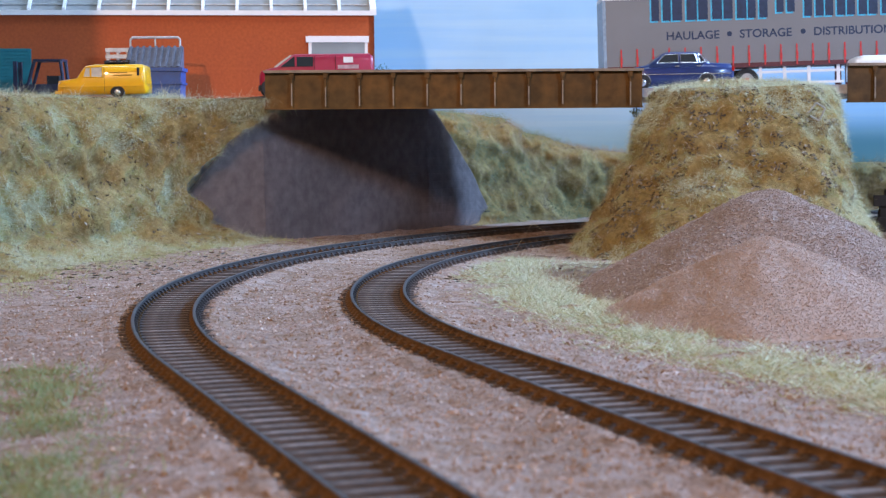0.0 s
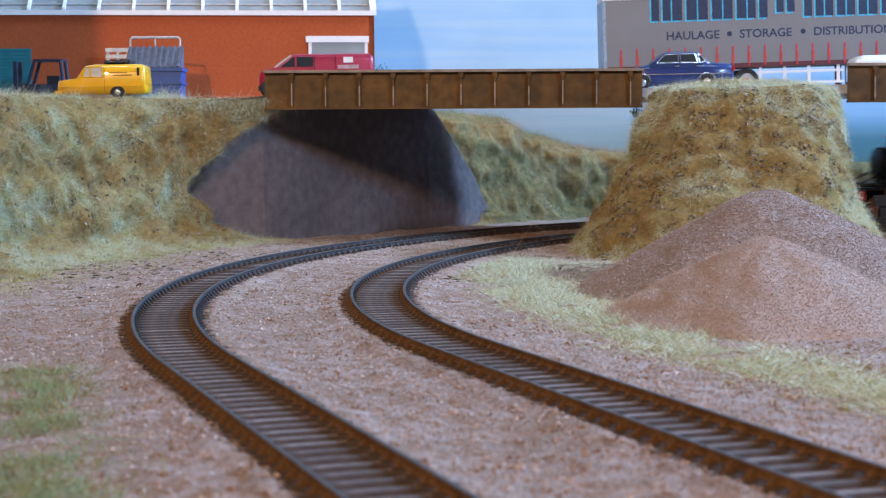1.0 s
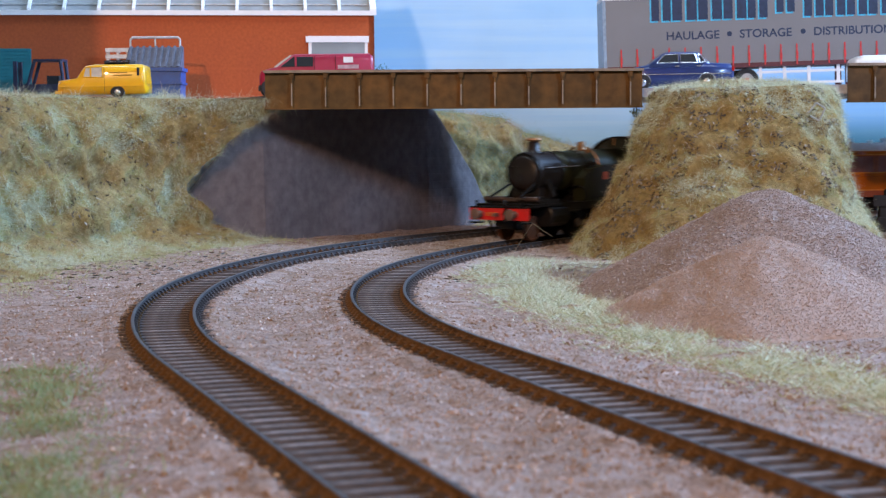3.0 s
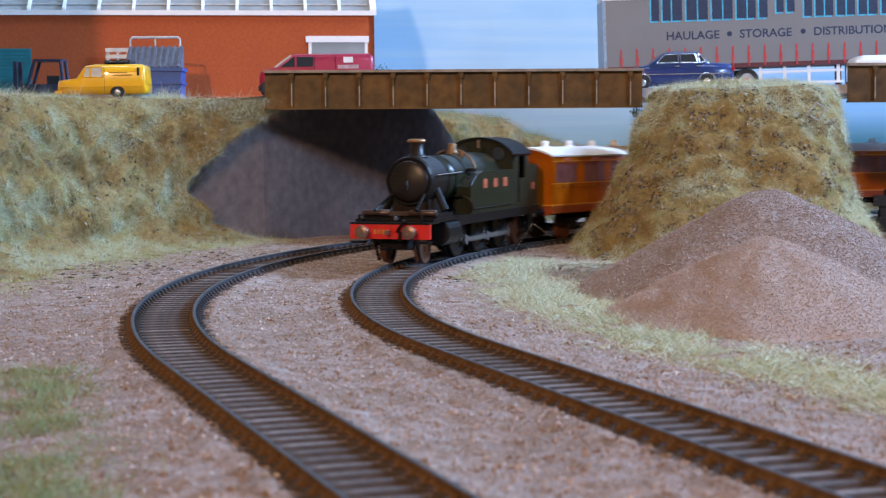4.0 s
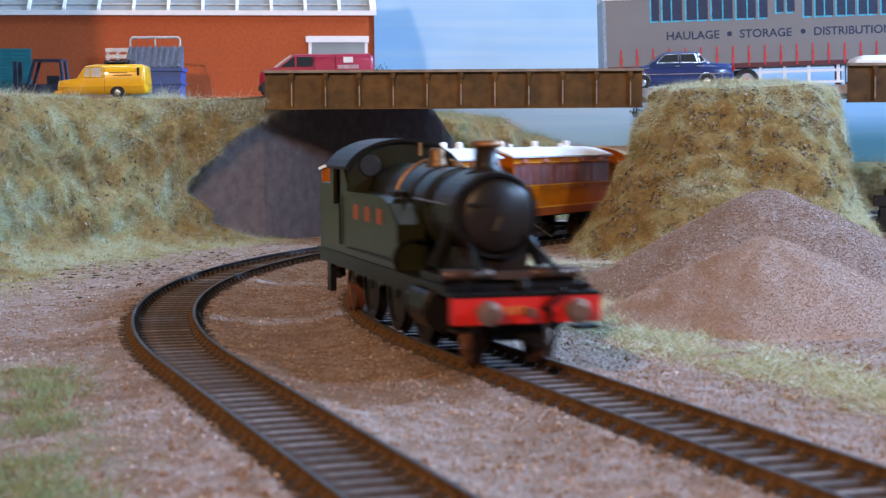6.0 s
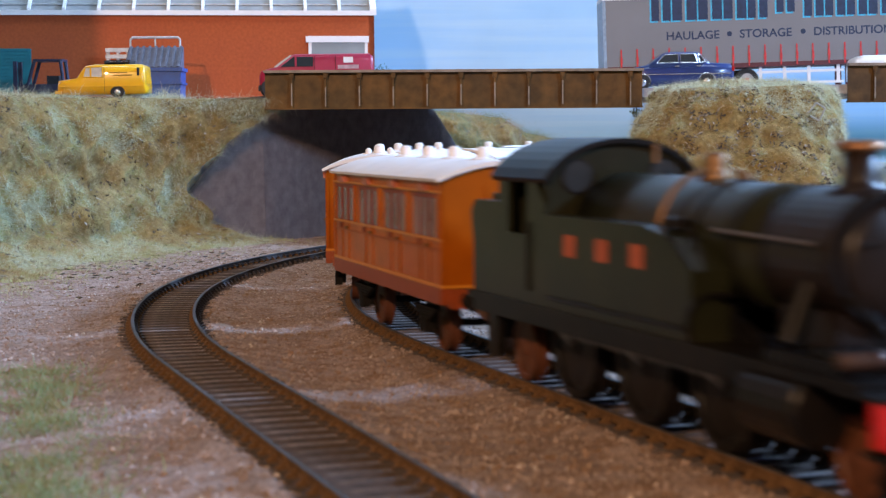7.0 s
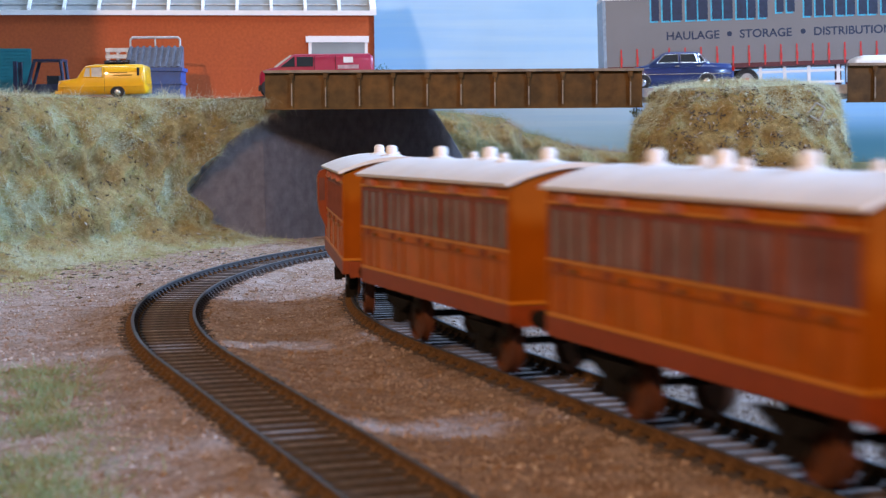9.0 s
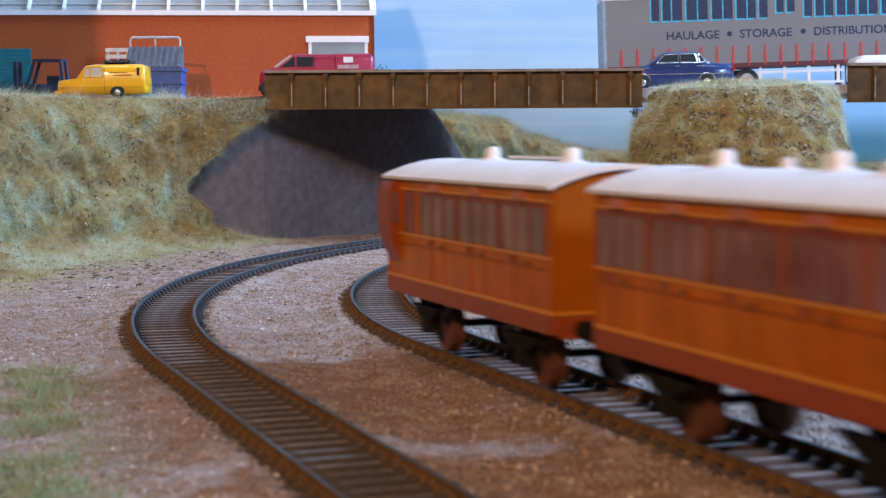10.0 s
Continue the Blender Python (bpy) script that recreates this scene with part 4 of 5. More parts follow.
buffer_stop()
yard_shrub()
ivy_sprig()
straw_stalks()
scrap_wire()
three_wheeler()
panel_van()
saloon()
curtain_trailer()
white_pickup()
forklift()
pallet_stack()
skip_bin()


# ---------------------------------------------------------------- the train: a tank engine and four coaches
# Each vehicle's own space: x forward, y to its left, z up from the rail top.
LOCO_GREEN = mat("engine_green", (0.016, 0.0175, 0.009), 0.3, var=0.2, scale=120, spec=0.2, second=(0.024, 0.021, 0.012), second_scale=50, second_amt=0.6)
LOCO_BLACK = mat("engine_black", (0.006, 0.0057, 0.006), 0.36, var=0.3, scale=160, spec=0.16, second=(0.014, 0.010, 0.008), second_scale=60, second_amt=0.5)
SMOKEBOX = mat("smokebox_black", (0.012, 0.008, 0.0065), 0.36, var=0.3, scale=120, spec=0.3, second=(0.018, 0.011, 0.008), second_scale=45)
BEAM_RED = mat("beam_red", (0.55, 0.012, 0.008), 0.4, var=0.08)
COPPER = mat("copper_cap", (0.34, 0.17, 0.08), 0.35, 0.7, var=0.15)
BRASS = mat("brass", (0.20, 0.11, 0.05), 0.45, 0.6, var=0.1)
BUFFER = mat("buffer_bronze", (0.20, 0.12, 0.09), 0.35, 0.6, var=0.2)
BRONZED = mat("bronze_brown_edge", (0.075, 0.045, 0.035), 0.32, 0.4, var=0.25, scale=140, spec=0.5)
RODSTEEL = mat("rod_steel", (0.22, 0.19, 0.17), 0.4, 0.7, var=0.2)
LETTER = mat("tank_letter_red", (0.42, 0.085, 0.03), 0.5, var=0.1)
GILT = mat("gilt", (0.42, 0.17, 0.03), 0.5)
TEAK = mat("teak_panel", (0.42, 0.113, 0.003), 0.34, var=0.2, scale=130, second=(0.31, 0.062, 0.003), second_scale=34, second_amt=0.7, third=(0.40, 0.092, 0.003), third_scale=140, third_amt=0.6, spec=0.12)
TEAK_END = mat("teak_end", (0.33, 0.078, 0.002), 0.42, var=0.12, scale=130, spec=0.12)
MAROON = mat("maroon_trim", (0.20, 0.030, 0.010), 0.5, var=0.1)
LINING = mat("yellow_lining", (0.56, 0.21, 0.015), 0.45, var=0.05)
COACH_GLASS = mat("coach_glass", (0.21, 0.10, 0.10), 0.14, var=0.3, scale=60, spec=0.4, second=(0.13, 0.045, 0.045), second_scale=70, second_amt=0.8)
CURTAIN = mat("compartment_dark", (0.17, 0.042, 0.024), 0.7)
HOOD = mat("vent_hood", (0.40, 0.13, 0.085), 0.4, var=0.15)
ROOF_WHITE = mat("roof_white", (0.80, 0.77, 0.76), 0.55, var=0.05, scale=100, second=(0.74, 0.70, 0.68), second_scale=40)
FRAME_BLACK = mat("underframe_black", (0.009, 0.008, 0.008), 0.75, var=0.3, spec=0.12)
SOLE_RED = mat("solebar_red_brown", (0.25, 0.043, 0.005), 0.5, var=0.12)
WHEEL_BROWN = mat("wheel_brown", (0.10, 0.030, 0.010), 0.6, var=0.2)


def axle(parent, x, r, disc, name="axle", spokes=0):
    """Two wheels on an axle; it turns about its own middle."""
    ob = part(name, rod((0, -7.0, 0), (0, 7.0, 0), 0.9, seg=8), FRAME_BLACK, parent)
    ob.matrix_basis = place(x, 0, r)
    for s in (-1, 1):
        prof = [(r * 0.18, -1.3), (r * 0.24, -0.9), (r * 0.8, -0.6), (r * 0.85, -1.2), (r, -1.2), (r, 0.7), (r * 1.08, 0.9), (r * 1.08, 1.3), (r * 0.85, 1.3), (r * 0.8, 0.5), (r * 0.2, 0.6)]
        if s > 0:
            prof = [(q, -h) for q, h in prof[::-1]]
        w = part("wheel", lathe(prof, (0, 7.25 * s, 0), "Y", 30), disc, ob)
        if spokes:
            part("crank_pin", rod((0, 7.6 * s, 4.3), (0, 11.6 * s, 4.3), 0.8, seg=8), RODSTEEL, ob)
    return ob, x, r


def buffers(parent, x, z, spread, head, material, facing):
    for y in (-spread, spread):
        bm = lathe([(1.6, 0), (1.6, 1.2), (1.05, 1.3), (1.05, 4.0), (head * 0.75, 4.2), (head, 4.5), (head * 0.95, 5.1), (head * 0.5, 5.4)] if facing > 0 else
                   [(head * 0.5, -5.4), (head * 0.95, -5.1), (head, -4.5), (head * 0.75, -4.2), (1.05, -4.0), (1.05, -1.3), (1.6, -1.2), (1.6, 0)], (x, y, z), "X", 18)
        part("buffer", bm, material, parent, smooth=False)


STRETCH = 74 / 71     # the engine is 148 mm from beam to bunker


def tank_engine():
    e = thing("tank_engine", "dark green side-tank steam engine with red front beam and copper-capped chimney", "steam locomotive")
    axles = []
    # frame, running plate and front beam
    part("frame", box(-66, 66, -5.5, 5.5, 6.0, 15.6), FRAME_BLACK, e)
    part("running_plate", box(-71, 66, -16, 16, 16.2, 17.6), LOCO_BLACK, e, bevel=0.2)
    part("valance", box(-68, 40, 15.2, 15.8, 13.8, 16.2), LOCO_BLACK, e)
    part("valance", box(-68, 40, -15.8, -15.2, 13.8, 16.2), LOCO_BLACK, e)
    beam = part("buffer_beam", box(69, 71, -16.2, 16.2, 10.2, 15.8), BEAM_RED, e, "bright red beam", bevel=0.15)
    for k in range(4):
        part("number_bar", box(70.9, 71.15, -6.4 + k * 1.7, -5.5 + k * 1.7, 12.1, 13.9), GILT, beam)
    part("front_plate", box(60, 71.2, -16.2, 16.2, 15.8, 16.5), LOCO_BLACK, e)
    part("front_deck", box(42, 60, -15, 15, 17.4, 19.4), LOCO_BLACK, e, bevel=0.4)
    for s in (-1, 1):
        a, b = sorted((s * 4.2, s * 15.2))
        part("deck_edge", lathe([(1.0, a), (1.25, a + 0.3), (1.25, b - 0.3), (1.0, b)], (60.5, 0, 19.7), "Y", 16), BRONZED, e, "rounded bronze-brown edge", smooth=True)
        part("deck_box", box(52, 59, *sorted((s * 6.5, s * 13.5)), 19.3, 20.6), LOCO_BLACK, e, bevel=0.3)
    part("deck_edge", box(59.6, 61.4, -4.1, 4.1, 18.6, 20.3), BRONZED, e, bevel=0.3)
    part("lamp_bracket", lathe([(1.3, 16.5), (1.5, 17.4), (1.2, 18.8), (0.5, 19.2)], (66.5, 0.6, 0), "Z", 12), LOCO_BLACK, e)
    for y in (-13.4, 13.4):
        part("beam_step", box(66.5, 71.5, y - 2.4, y + 2.4, 8.6, 9.3), LOCO_BLACK, e, bevel=0.2)
    buffers(e, 71, 13.0, 9.6, 2.7, BUFFER, 1)
    buffers(e, -71, 13.0, 9.6, 2.7, BUFFER, -1)
    part("coupling_hook", box(71, 74.5, -0.7, 0.7, 12.0, 13.6), BUFFER, e, bevel=0.2)
    part("coupling_bar", rod((71.4, 3.2, 13), (74.0, 7.2, 17.5), 0.55, seg=8), LOCO_BLACK, e)
    part("vacuum_pipe", rod((72.0, 4.5, 9.5), (72.0, 4.5, 13.5), 0.7, seg=8), LOCO_BLACK, e)
    part("front_coupling", box(71, 78, -1.2, 1.2, 6.2, 7.4), LOCO_BLACK, e)
    for y in (-12.6, 12.6):
        part("lamp_iron", box(69.6, 70.4, y - 0.5, y + 0.5, 16.4, 19.4), LOCO_BLACK, e)
    for y in (-8.5, 8.5):
        part("frame_stay", rod((65, y, 20.8), (49.5, y * 0.75, 27.5), 0.65, seg=8), LOCO_BLACK, e, "slim diagonal stay")
    # cylinders and steps
    for s in (-1, 1):
        part("cylinder", lathe([(4.6, -7.5), (5.4, -7), (5.4, 7), (4.6, 7.5)], (45, 12.0 * s, 11.8), "X", 20), LOCO_BLACK, e)
        part("steam_pipe", rod((44, 12.5 * s, 20), (43, 8.0 * s, 29), 1.5, seg=10), LOCO_BLACK, e, "outside steam pipe")
        part("guard_iron", rod((66, 8.5 * s, 10), (61, 8.5 * s, 1.5), 0.7, seg=6), LOCO_BLACK, e)
        part("footstep", box(-62, -57, 14.2 * s - 0.8, 14.2 * s + 0.8, 5.5, 14), LOCO_BLACK, e)
    # smokebox and boiler
    part("smokebox", lathe([(9.3, 32.5), (9.9, 33), (9.9, 49.2), (9.3, 50.2)], (0, 0, 31.6), "X", 40), SMOKEBOX, e, smooth=False)
    door = part("smokebox_door", lathe([(8.3, 50.3), (8.1, 51.1), (7.2, 51.6), (5.0, 52.1), (2.5, 52.5), (0.6, 52.7)], (0, 0, 31.6), "X", 40), SMOKEBOX, e, "domed brown-black door", smooth=True)
    part("door_ring", lathe([(9.6, 50.2), (9.4, 50.9), (8.6, 50.9), (8.4, 50.3)], (0, 0, 31.6), "X", 40), LOCO_BLACK, door, "black rim round the door")
    part("door_handle", rod((53.4, 0, 31.6), (53.6, -1.6, 28.6), 0.22, seg=6), SMOKEBOX, door)
    part("door_handle", rod((53.4, 0, 31.6), (53.8, 0.4, 28.4), 0.22, seg=6), SMOKEBOX, door)
    part("door_hinge", box(51.9, 52.6, -7.0, -0.5, 33.9, 34.6), SMOKEBOX, door)
    part("smokebox_saddle", box(34, 49, -7.5, 7.5, 17.5, 24.5), SMOKEBOX, e)
    part("handrail", rod((47, 10.6, 34), (20, 10.9, 34.6), 0.3, seg=6), RODSTEEL, e)
    part("handrail", rod((47, -10.6, 34), (20, -10.9, 34.6), 0.3, seg=6), RODSTEEL, e)
    part("boiler", lathe([(9.5, 32.6), (9.7, 20), (10.4, -12), (10.4, -31)], (0, 0, 31.8), "X", 40), LOCO_GREEN, e, smooth=True)
    for x in (32, 24, 12):
        part("boiler_band", lathe([(9.95 if x > 20 else 10.2, x - 0.4), (9.95 if x > 20 else 10.2, x + 0.4)], (0, 0, 31.75), "X", 40), LOCO_BLACK, e)
    chim = part("chimney", lathe([(4.6, 40.6), (3.4, 41.6), (2.75, 42.6), (2.6, 46.6)], (42.5, 0, 0), "Z", 24), SMOKEBOX, e, smooth=True)
    part("chimney_cap", lathe([(2.6, 46.4), (2.9, 46.7), (3.7, 46.9), (3.7, 47.4), (3.1, 48.1), (2.4, 48.2), (2.2, 46.6)], (42.5, 0, 0), "Z", 24), COPPER, chim, "copper cap", smooth=True)
    part("safety_valve", lathe([(3.2, 41.2), (2.2, 42.6), (1.8, 44.2), (1.9, 45.6), (1.2, 46.2)], (2, 0, 0), "Z", 20), BRASS, e, "brass safety valve cover", smooth=True)
    part("top_feed", lathe([(1.2, 40.5), (1.2, 43.0)], (3, 4.5, 0), "Z", 10), BRASS, e)
    part("whistle", rod((-24, 2.5, 44), (-24, 2.5, 47.5), 0.5, seg=8), BRASS, e)
    # tanks, cab, bunker
    for s in (-1, 1):
        y0, y1 = (8.8, 15.4) if s > 0 else (-15.4, -8.8)
        t = part("side_tank", prism([(22, 17.6), (22, 28.5), (15, 33.0), (6, 34.6), (-33, 34.6), (-33, 17.6)], y0, y1), LOCO_GREEN, e, "dark green side tank", bevel=0.5)
        part("tank_beading", rod((21.5, 15.2 * s, 29), (15, 15.2 * s, 33.1), 0.35, seg=6), LOCO_BLACK, t)
        for k, x in enumerate((4, -9, -22)):
            bm = box(x - 2.2, x + 2.2, 15.35 if s > 0 else -15.55, 15.55 if s > 0 else -15.35, 27.6, 31.4)
            part("letter_block", bm, LETTER, t, "small faded red block")
        part("tank_front_splasher", lathe([(4.6, -0.4), (4.6, 0.4), (4.0, 0.5), (4.0, -0.5)], (22.3, 12.0 * s, 20.5), "X", 24), LOCO_BLACK, t, "arched black splasher rim")
        part("tank_vent", rod((17, 12.6 * s, 31), (17, 12.6 * s, 35.0), 0.4, seg=8), LOCO_BLACK, t)
        part("tank_step", box(22.0, 24.2, 10.4 * s - 1.5, 10.4 * s + 1.5, 24.6, 25.2), LOCO_BLACK, t)
        pts = [Vector((3, 0, 43.6)) + Vector((0, s * 11.2 * math.sin(q), -11.4 * (1 - math.cos(q)))) for q in np.linspace(0.25, 1.35, 9)]
        feed = loft([[p + Vector((0.5 * math.cos(k), 0.5 * math.sin(k) * (p - Vector((3, 0, 32.2))).normalized().y, 0.5 * math.sin(k) * (p - Vector((3, 0, 32.2))).normalized().z)) for k in np.linspace(0, 2 * math.pi, 8)[:-1]] for p in pts])
        part("feed_pipe", feed, BRASS, t, "curved brass feed pipe")
        part("tank_rail", rod((20, 15.9 * s, 19.6), (-31, 15.9 * s, 19.6), 0.3, seg=6), LOCO_BLACK, t)
        part("tank_filler", lathe([(2, 34.5), (2, 35.8), (1.2, 36.2)], (10, 11.5 * s, 0), "Z", 14), LOCO_BLACK, t)
        side = part("cab_side", prism([(-33, 17.6), (-33, 36.5), (-36, 39.5), (-39.0, 41.2), (-41.0, 41.2), (-41.2, 30.5), (-50.5, 30.5), (-50.5, 41.2), (-55, 41.2), (-55, 17.6)], 14.4 * s, 15.4 * s), LOCO_GREEN, e, "cab side with cut-out doorway")
        part("grab_rail", rod((-40.2, 15.8 * s, 20), (-40.2, 15.8 * s, 33), 0.3, seg=6), LOCO_BLACK, side)
    arc = [(15.4 * math.sin(a), 48.6 - 7.4 * (1 - math.cos(a)) / (1 - math.cos(1.25))) for a in np.linspace(-1.25, 1.25, 15)]
    arc = [(y * 15.4 / (15.4 * math.sin(1.25)), z) for y, z in arc]
    roof = [(y * 1.04, z) for y, z in arc] + [(y * 1.0, z - 0.9) for y, z in arc[::-1]]
    part("cab_roof", prism(roof, -58, -31.5, plane="YZ"), LOCO_BLACK, e, "curved black cab roof")
    front = part("cab_front", prism([(-14.4, 34)] + [(y * 0.97, z - 0.8) for y, z in arc] + [(14.4, 34)], -33.8, -33.0, plane="YZ"), LOCO_GREEN, e)
    for s in (-1, 1):
        part("spectacle", lathe([(2.9, -0.3), (2.9, 0.3)], (-32.9, 8.8 * s, 41.5), "X", 18), GLASS, front, "round cab window")
        part("spectacle_ring", lathe([(3.3, -0.2), (3.3, 0.15)], (-32.9, 8.8 * s, 41.5), "X", 18), LOCO_BLACK, front)
    part("cab_back", prism([(-14.4, 30)] + [(y * 0.97, z - 0.8) for y, z in arc] + [(14.4, 30)], -55.5, -54.8, plane="YZ"), LOCO_GREEN, e)
    part("backhead", lathe([(9, -37), (9, -34.5)], (0, 0, 30), "X", 24), LOCO_BLACK, e)
    part("bunker", prism([(-55.2, 17.6), (-55.2, 36.2), (-68.5, 36.2), (-71, 34.0), (-69.5, 27), (-69.5, 17.6)], -15.2, 15.2), LOCO_GREEN, e, bevel=0.4)
    part("coal", box(-67, -57, -12, 12, 35.5, 37.5), mat("coal", (0.015, 0.015, 0.016), 0.5, bump=1.0, scale=300), e, bevel=0.9)
    part("bunker_badge", box(-64, -61, 15.15, 15.4, 25, 28), LETTER, e)
    # wheels and rods
    for x, r, sp in ((55.0, 5.8, 0), (19.5, 10.2, 18), (-7.5, 10.2, 18), (-35.5, 10.2, 18), (-59.0, 6.4, 0)):
        axles.append(axle(e, x * STRETCH, r, LOCO_BLACK if sp else WHEEL_BROWN, "driving_axle" if sp else "carrying_axle", sp))
    rods = []
    for s in (-1, 1):
        bm = box(-36.8, 20.8, 11.0 * s - 0.6, 11.0 * s + 0.6, -0.9, 0.9)
        for x in (19.5, -7.5, -35.5):
            lathe([(2.0, -0.7), (2.0, 0.7)], (x, 11.0 * s, 0), "Y", 14, bm)
        rods.append((part("coupling_rod", bm, RODSTEEL, e, "steel coupling rod"), s))
        part("slide_bar", box(22, 38, 12.3 * s - 0.5, 12.3 * s + 0.5, 13.2, 14.2), RODSTEEL, e)
    turning = {ob for ob, _, _ in axles}
    for ob in e.children_recursive:
        if ob not in turning and ob.parent not in turning:
            ob.data.transform(Matrix.Diagonal((STRETCH, 1, 1, 1)))
    return e, axles, rods


def coach(kind_no, label):
    c = thing("coach", label, "railway coach", group="coaches of the train")
    Lh, W = (51.0, 15.5) if kind_no < 3 else (50.0, 15.5)
    part("side", box(-Lh, Lh, W - 1.2, W - 0.3, 16.2, 39.4), TEAK, c, "varnished orange teak side")
    part("side", box(-Lh, Lh, -W + 0.3, -W + 1.2, 16.2, 39.4), TEAK, c)
    arc = [(y, 42.9 - 3.6 * (y / W) ** 2) for y in np.linspace(-W, W, 17)]
    for s in (-1, 1):
        x0, x1 = (Lh - 1.2, Lh) if s > 0 else (-Lh, -Lh + 1.2)
        end = part("end", prism([(-W + 0.4, 16.2)] + [(y * 0.975, z - 0.3) for y, z in arc] + [(W - 0.4, 16.2)], x0, x1, plane="YZ"), TEAK_END, c, "plain teak end")
        e = Lh * s
        for y in (-W + 0.7, -5.2, 5.2, W - 0.7):
            part("end_moulding", box(min(e, e + 0.35 * s), max(e, e + 0.35 * s), y - 0.3, y + 0.3, 16.4, 38.6), TEAK_END, end)
        part("end_lining", box(min(e, e + 0.4 * s), max(e, e + 0.4 * s), -W + 0.3, W - 0.3, 16.3, 16.9), LINING, end)
    part("floor", box(-Lh + 1, Lh - 1, -W + 1, W - 1, 15.5, 17.0), FRAME_BLACK, c)
    part("solebar", box(-Lh - 0.2, Lh + 0.2, W - 1.8, W + 0.1, 12.7, 16.25), SOLE_RED, c, "red-brown solebar", bevel=0.2)
    part("solebar", box(-Lh - 0.2, Lh + 0.2, -W - 0.1, -W + 1.8, 12.7, 16.25), SOLE_RED, c, bevel=0.2)
    part("headstock", box(Lh - 1.0, Lh + 0.6, -W + 1.85, W - 1.85, 11.8, 16.1), SOLE_RED, c)
    part("headstock", box(-Lh - 0.6, -Lh + 1.0, -W + 1.85, W - 1.85, 11.8, 16.1), SOLE_RED, c)
    # roof
    ro = [(y * 1.07, z + 0.9 - 0.3 * (y / W) ** 2) for y, z in arc]
    ri = [(y * 1.05, z - 0.1) for y, z in arc[::-1]]
    part("roof", prism(ro + ri, -Lh - 1.2, Lh + 1.2, plane="YZ"), ROOF_WHITE, c, "white curved roof")
    vents = {0: (-33, -11, 11, 33), 1: (-38, -13, 13, 38), 2: (-34, 0, 34), 3: (-20, 24)}[kind_no]
    for x in vents:
        v = part("roof_vent", lathe([(3.0, 43.2), (3.0, 43.9), (2.2, 44.1), (1.6, 44.3), (1.6, 45.7), (1.4, 46.3), (0.7, 46.7)], (x, 0, 0), "Z", 16), ROOF_WHITE, c, smooth=False)
    if kind_no == 1:
        for x, y in ((-26, 3.5), (0, -3.5), (26, 3.5)):
            part("roof_vent", lathe([(1.8, 43.0), (1.8, 43.9), (1.0, 44.0), (1.0, 44.9), (0.4, 45.5)], (x, y, 0), "Z", 14), ROOF_WHITE, c)
    if kind_no == 2:
        for x, y in ((-20, 3.5), (18, -3.5)):
            part("roof_vent", lathe([(1.8, 43.0), (1.8, 43.9), (1.0, 44.0), (1.0, 44.9), (0.4, 45.5)], (x, y, 0), "Z", 14), ROOF_WHITE, c)
    # windows, doors and mouldings on both sides
    n = (4, 5, 5, 3)[kind_no]
    span = 2 * Lh / n if kind_no < 3 else (2 * Lh - 26) / n
    start = -Lh if kind_no < 3 else -Lh + 24
    for s in (-1, 1):
        o = W - 0.3
        def strip(x0, x1, z0, z1, d0, d1, m, name, parent=c, lab=""):
            a, b = sorted((s * (o + d0), s * (o + d1)))
            return part(name, box(x0, x1, a, b, z0, z1), m, parent, lab)
        for z0, z1, m in ((16.3, 17.0, LINING), (24.3, 24.8, TEAK_END), (26.4, 26.9, LINING), (36.8, 37.3, LINING)):
            strip(-Lh, Lh, z0, z1, 0.0, 0.35, m, "moulding")
        for x in (-Lh, Lh - 1.2):
            strip(x, x + 1.2, 17.0, 38.6, 0.0, 0.3, TEAK_END, "corner_pillar")
        for k in range(n):
            cx = start + span * (k + 0.5)
            gap = 2.6 if kind_no == 0 else 0.9
            win = strip(cx - span / 2 + gap, cx + span / 2 - gap, 27.1, 36.4, -0.05, 0.12, COACH_GLASS, "window", c, "maroon-framed compartment window")
            third = (span - 2 * gap) / 3
            for q in range(4):
                x = cx - span / 2 + gap + third * q
                strip(x - 0.32, x + 0.32, 27.0, 36.5, 0.0, 0.42, (MAROON if kind_no == 0 else CURTAIN) if q in (1, 2) or kind_no else TEAK, "window_post", win)
            strip(cx - span / 2 + gap, cx + span / 2 - gap, 35.7, 36.5, 0.0, 0.36, MAROON, "window_head", win)
            door = strip(cx - third / 2 - 0.5, cx - third / 2 - 0.2, 16.8, 27.0, 0.0, 0.25, TEAK_END, "door_joint")
            strip(cx + third / 2 + 0.2, cx + third / 2 + 0.5, 16.8, 27.0, 0.0, 0.25, TEAK_END, "door_joint")
            strip(cx + third / 2 - 1.2, cx + third / 2, 24.8, 25.6, 0.2, 1.0, BRASS, "door_handle", door, "brass handle")
            strip(cx - third / 2 - 1.6, cx - third / 2 + 0.2, 24.9, 26.2, 0.1, 0.6, CURTAIN, "hinge", door)
            hood = prism([(cx + 2.6 * math.cos(q), 37.1 + 1.7 * math.sin(q)) for q in np.linspace(0, math.pi, 11)], *sorted((s * (o - 0.1), s * (o + 1.3))))
            part("door_vent", hood, HOOD, c, "half-round reddish ventilator hood", bevel=0.25)
